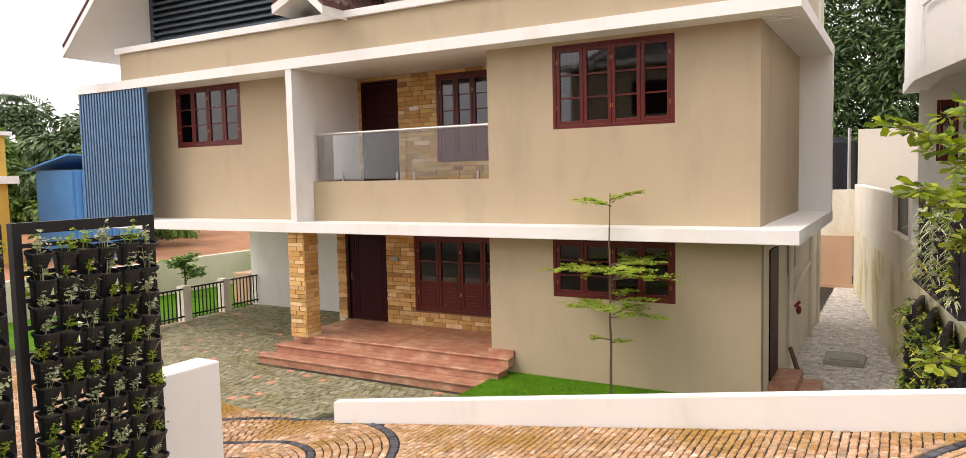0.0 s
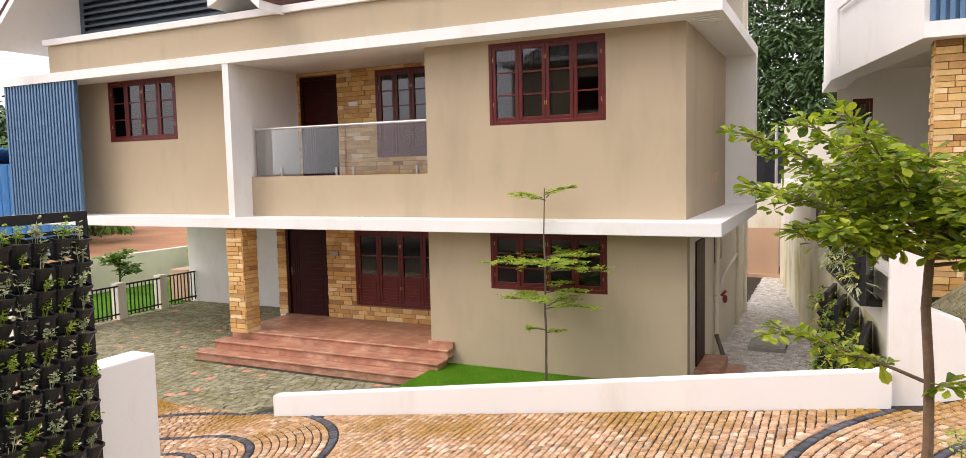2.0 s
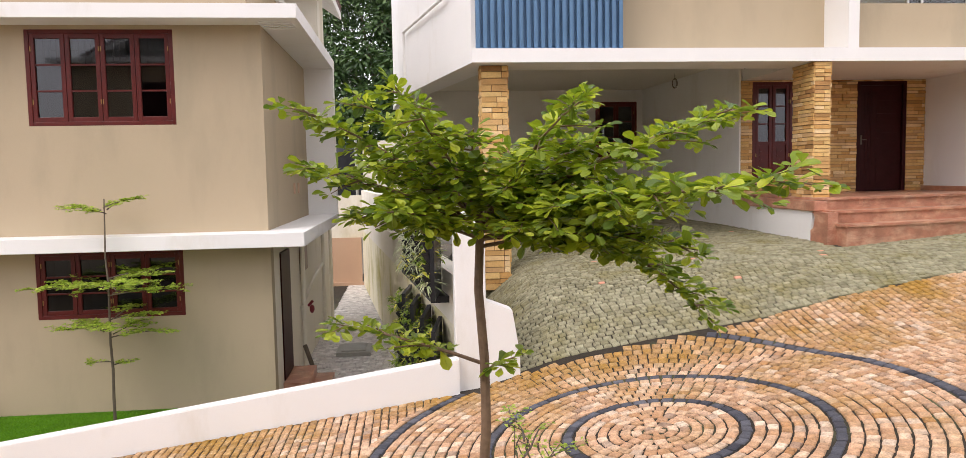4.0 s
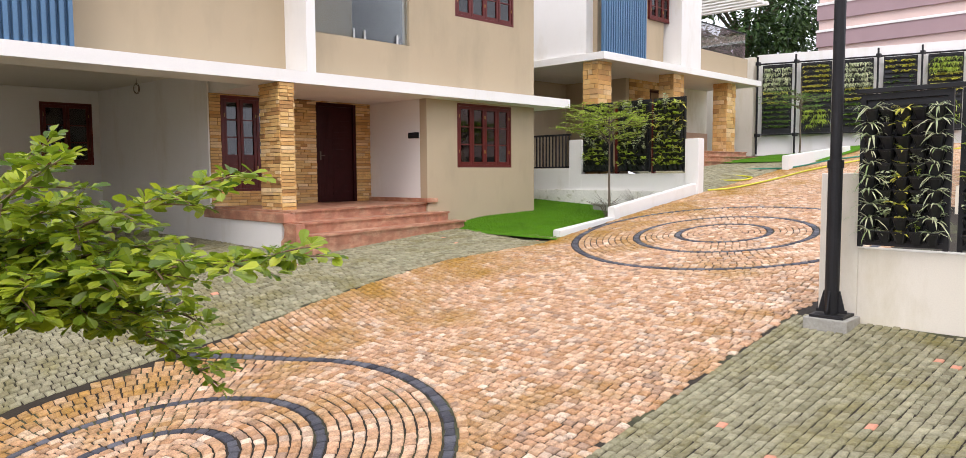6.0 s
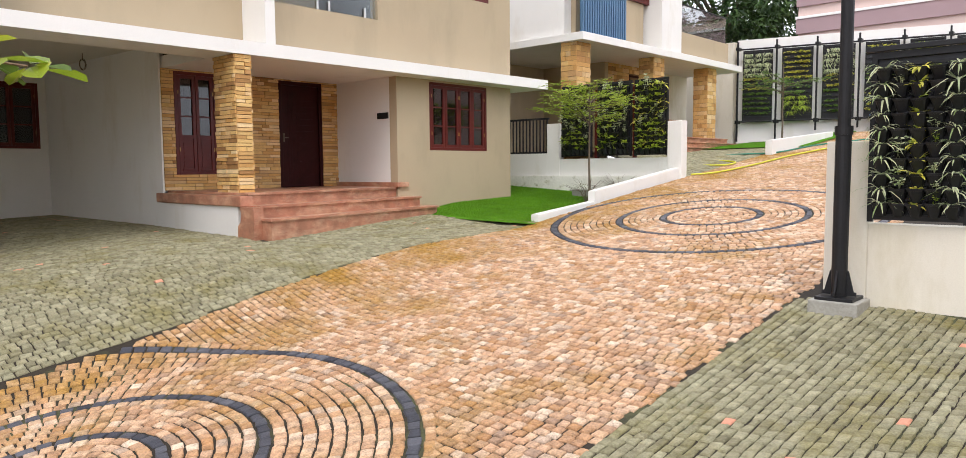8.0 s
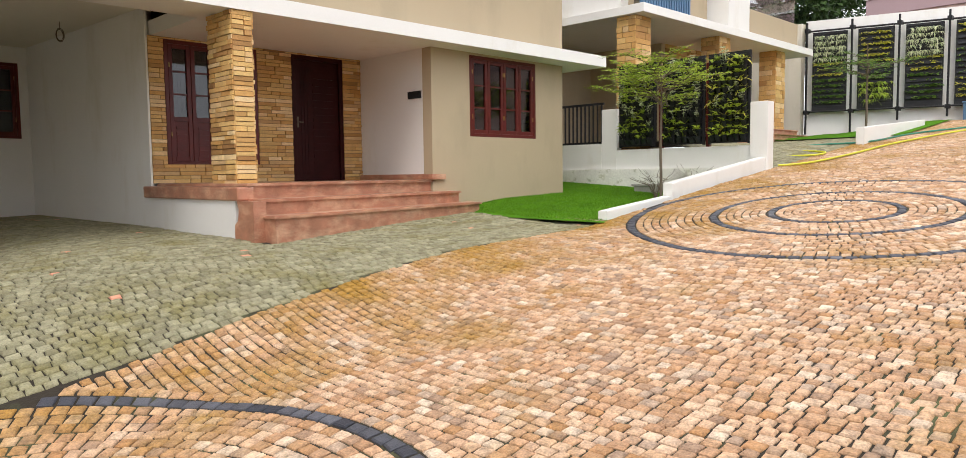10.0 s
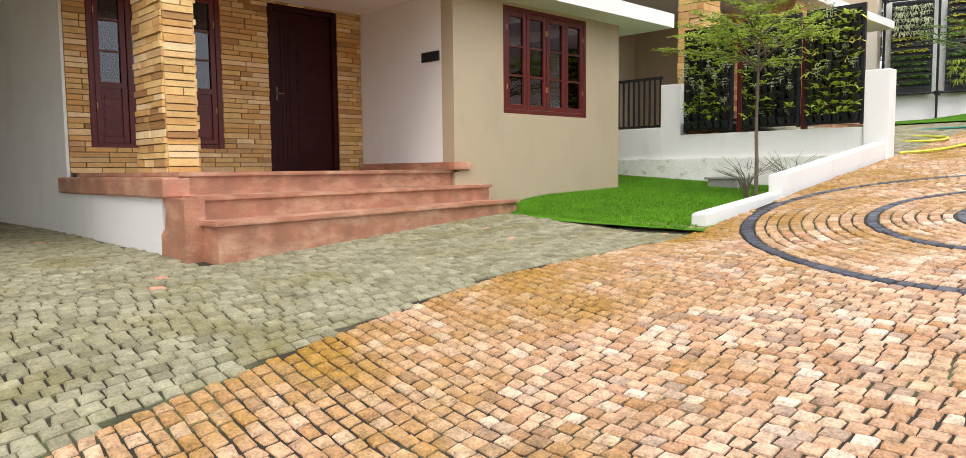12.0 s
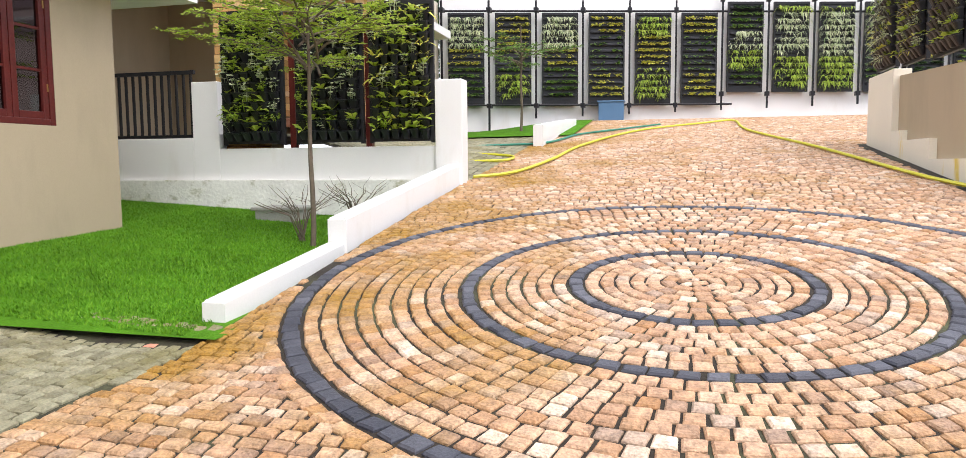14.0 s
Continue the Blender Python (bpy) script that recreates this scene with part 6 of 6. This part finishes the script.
rk = random.Random(100)
tan_stones, dark_stones = [], []
x = -24.0
while x < 30.9:
    w = rk.uniform(0.082, 0.094)
    y = Y_RIGHT + rk.uniform(0, 0.1)
    if x > 19.9:
        y -= 2.4
    ye = left_edge(x)
    while y < ye - 0.04:
        l = min(rk.uniform(0.082, 0.12), ye - y)
        cx, cy = x + w / 2, y + l / 2
        if not any((cx - a) ** 2 + (cy - b) ** 2 < 2.62 ** 2 for a, b in CIRCLES):
            tan_stones.append((cx, cy, math.pi / 2 + rk.uniform(-0.05, 0.05), l - 0.013, w - 0.012))
        y += l
    x += w
for a, b in CIRCLES:
    edges = [0.0, 0.10, 0.20, 0.30, 0.40, 0.495, 0.59, 0.69, 0.80, 0.90, 1.0, 1.1, 1.195, 1.29, 1.39, 1.50, 1.605, 1.71, 1.815, 1.92, 2.025, 2.13, 2.235, 2.34, 2.44, 2.56, 2.66]
    for r0, r1 in zip(edges, edges[1:]):
        rm, wid = (r0 + r1) / 2, r1 - r0
        dark = any(abs(rm - (p + q) / 2) < 0.03 for p, q in RINGS)
        n = max(5, int(6.2832 * rm / (0.125 if dark else 0.108)))
        off = rk.uniform(0, 1)
        for k in range(n):
            t = 6.2832 * (k + off) / n
            cx, cy = a + rm * math.cos(t), b + rm * math.sin(t)
            if cy < Y_RIGHT + 0.05 or cy > left_edge(cx) - 0.05:
                continue
            l = 6.2832 * rm / n - (0.017 if dark else 0.014)
            (dark_stones if dark else tan_stones).append((cx, cy, t + math.pi / 2 + rk.uniform(-0.03, 0.03), max(0.05, l), wid - (0.028 if dark else 0.015)))
road = bpy.data.objects["road"]
near = [s for s in tan_stones if 5.2 < s[0] < 6.9 and 4.1 < s[1] < 5.8]
ids = {id(s) for s in near}
lay("cobbles", "", [s for s in tan_stones if id(s) not in ids], ground_z, M["cobble"], 101, "cobbles", road)
lay("dark_cobbles", "", dark_stones, ground_z, M["cobble_dark"], 102, "cobbles", road, jit=0.009)
pick_out("cobble", near, ground_z, M["cobble_p"], 103, road)


def pavers(region, zf, seed, keep, step=0.077):
    r = random.Random(seed)
    x0, x1, y0, y1 = region
    grey, red = [], []
    y = y0
    row = 0
    while y < y1:
        w = r.uniform(0.95, 1.08) * step
        x = x0 - (0.06 if row % 2 else 0.0) - r.uniform(0, 0.012)
        row += 1
        while x < x1:
            l = r.uniform(1.2, 1.5) * step
            cx, cy = x + l / 2, y + w / 2
            if keep(cx, cy):
                s = (cx, cy, r.uniform(-0.05, 0.05), l - 0.12 * step, w - 0.12 * step)
                (red if r.random() < 0.0075 * (step / 0.092) ** 2 else grey).append(s)
            x += l
        y += w
    return grey, red


def kept_b(x, y):
    if y < left_edge(x) + 0.005 or x < 1.35:
        return False
    if x > 6.44 and y > 9.42 + 0.211 * (x - 6.6):
        return False
    return x < 10.68 + 0.1 * (y - 7.6) and y < 17.5


drive_b = [o for o in scene.objects if o.name.startswith("driveway")][0]
drive_d = [o for o in scene.objects if o.name.startswith("driveway")][1]
g, rd = pavers((1.3, 11.0, 7.2, 17.55), ground_z, 110, kept_b)
near = [s for s in g if 6.2 < s[0] < 8.4 and 7.6 < s[1] < 9.3][:280]
ids = {id(s) for s in near}
lay("pavers", "", [s for s in g if id(s) not in ids], ground_z, M["paver"], 111, "", drive_b, jit=0.007)
pick_out("paver", near, ground_z, M["paver_p"], 112, drive_b)
pick_out("terracotta_paver", rd, ground_z, M["paver_red"], 113, drive_b)
g, rd = pavers((-3.5, 8.05, -1.0, Y_RIGHT - 0.02), ground_z, 120, lambda x, y: True)
near = [s for s in g if 1.5 < s[0] < 3.6 and 0.6 < s[1] < 2.05][:280]
ids = {id(s) for s in near}
lay("pavers", "", [s for s in g if id(s) not in ids], ground_z, M["paver"], 121, "", drive_d, jit=0.007)
pick_out("paver", near, ground_z, M["paver_p"], 122, drive_d)
pick_out("terracotta_paver", rd, ground_z, M["paver_red"], 123, drive_d)
yard = bpy.data.objects["yard"]
g, rd = pavers((-17.0, -1.6, 7.2, 14.5), yard_a, 130, lambda x, y: not (y > 9.4 and -11.5 < x) and not (x > -6.3 and y > 8.6 - 0.213 * (x + 6.3)), step=0.125)
lay("pavers", "", g, yard_a, M["paver"], 131, "", yard, jit=0.012)
pick_out("terracotta_paver", rd, yard_a, M["paver_red"], 133, yard)
up = bpy.data.objects["upper_yard"]
g, rd = pavers((16.1, 22.0, 7.55, 10.4), yard_c, 140, lambda x, y: True, step=0.125)
lay("pavers", "", g, yard_c, M["paver"], 141, "", up)
pas = bpy.data.objects["passage_paving"]
g, rd = pavers((-1.9, 0.5, 10.9, 24.9), lambda x, y: -2.1, 150, lambda x, y: x < passage_x(y) - 0.02 and not (-1.45 < x < -0.7 and 14 < y < 14.9) and not (x < -1.2 and y < 12.3), step=0.095)
M["pale_set"] = surface("pale_passage_cobbles", (0.4, 0.38, 0.34), 0.8, vary=0.25, scale=8, fine=60, bump=0.5, pieces="island", tint=[(0.42, 0.40, 0.36), (0.66, 0.63, 0.58), (0.52, 0.47, 0.43), (0.74, 0.71, 0.67)])
lay("pale_cobbles", "", g + rd, lambda x, y: -2.1, M["pale_set"], 151, "", pas, jit=0.02)

# ---- plain house added across the drive, unseen behind the walk, for windows to reflect ----
opposite = thing("house", "unseen plain tan house with white bands, added across the drive for window reflections", "house", "row of houses")
part("wall", boxes((-14, 10, -16, -11, -0.5, 6.6)), M["tan"], opposite)
part("band", boxes((-14.5, 10.5, -16.2, -10.4, 3.1, 3.3)), M["white"], opposite)
part("band", boxes((-14.5, 10.5, -16.2, -10.4, 6.45, 6.65)), M["white"], opposite)
gable(opposite, -8.0, 5.0, -16, -10.2, 6.6, 9.0)
gable(opposite, 4.0, 5.0, -16, -10.2, 6.6, 9.0)
for x0 in (-11, -5, 2, 6):
    part("window", boxes((x0, x0 + 1.8, -11.02, -10.96, 0.9, 2.4)), M["door_wood"], opposite)
    part("window", boxes((x0, x0 + 1.8, -11.02, -10.96, 4.2, 5.7)), M["door_wood"], opposite)
sheet("rear_ground", -30, 12, -16.5, -8.9, 1.0, -0.03, M["joint"], "ground in front of the house across the drive", zf=lambda x, y: 0.08)
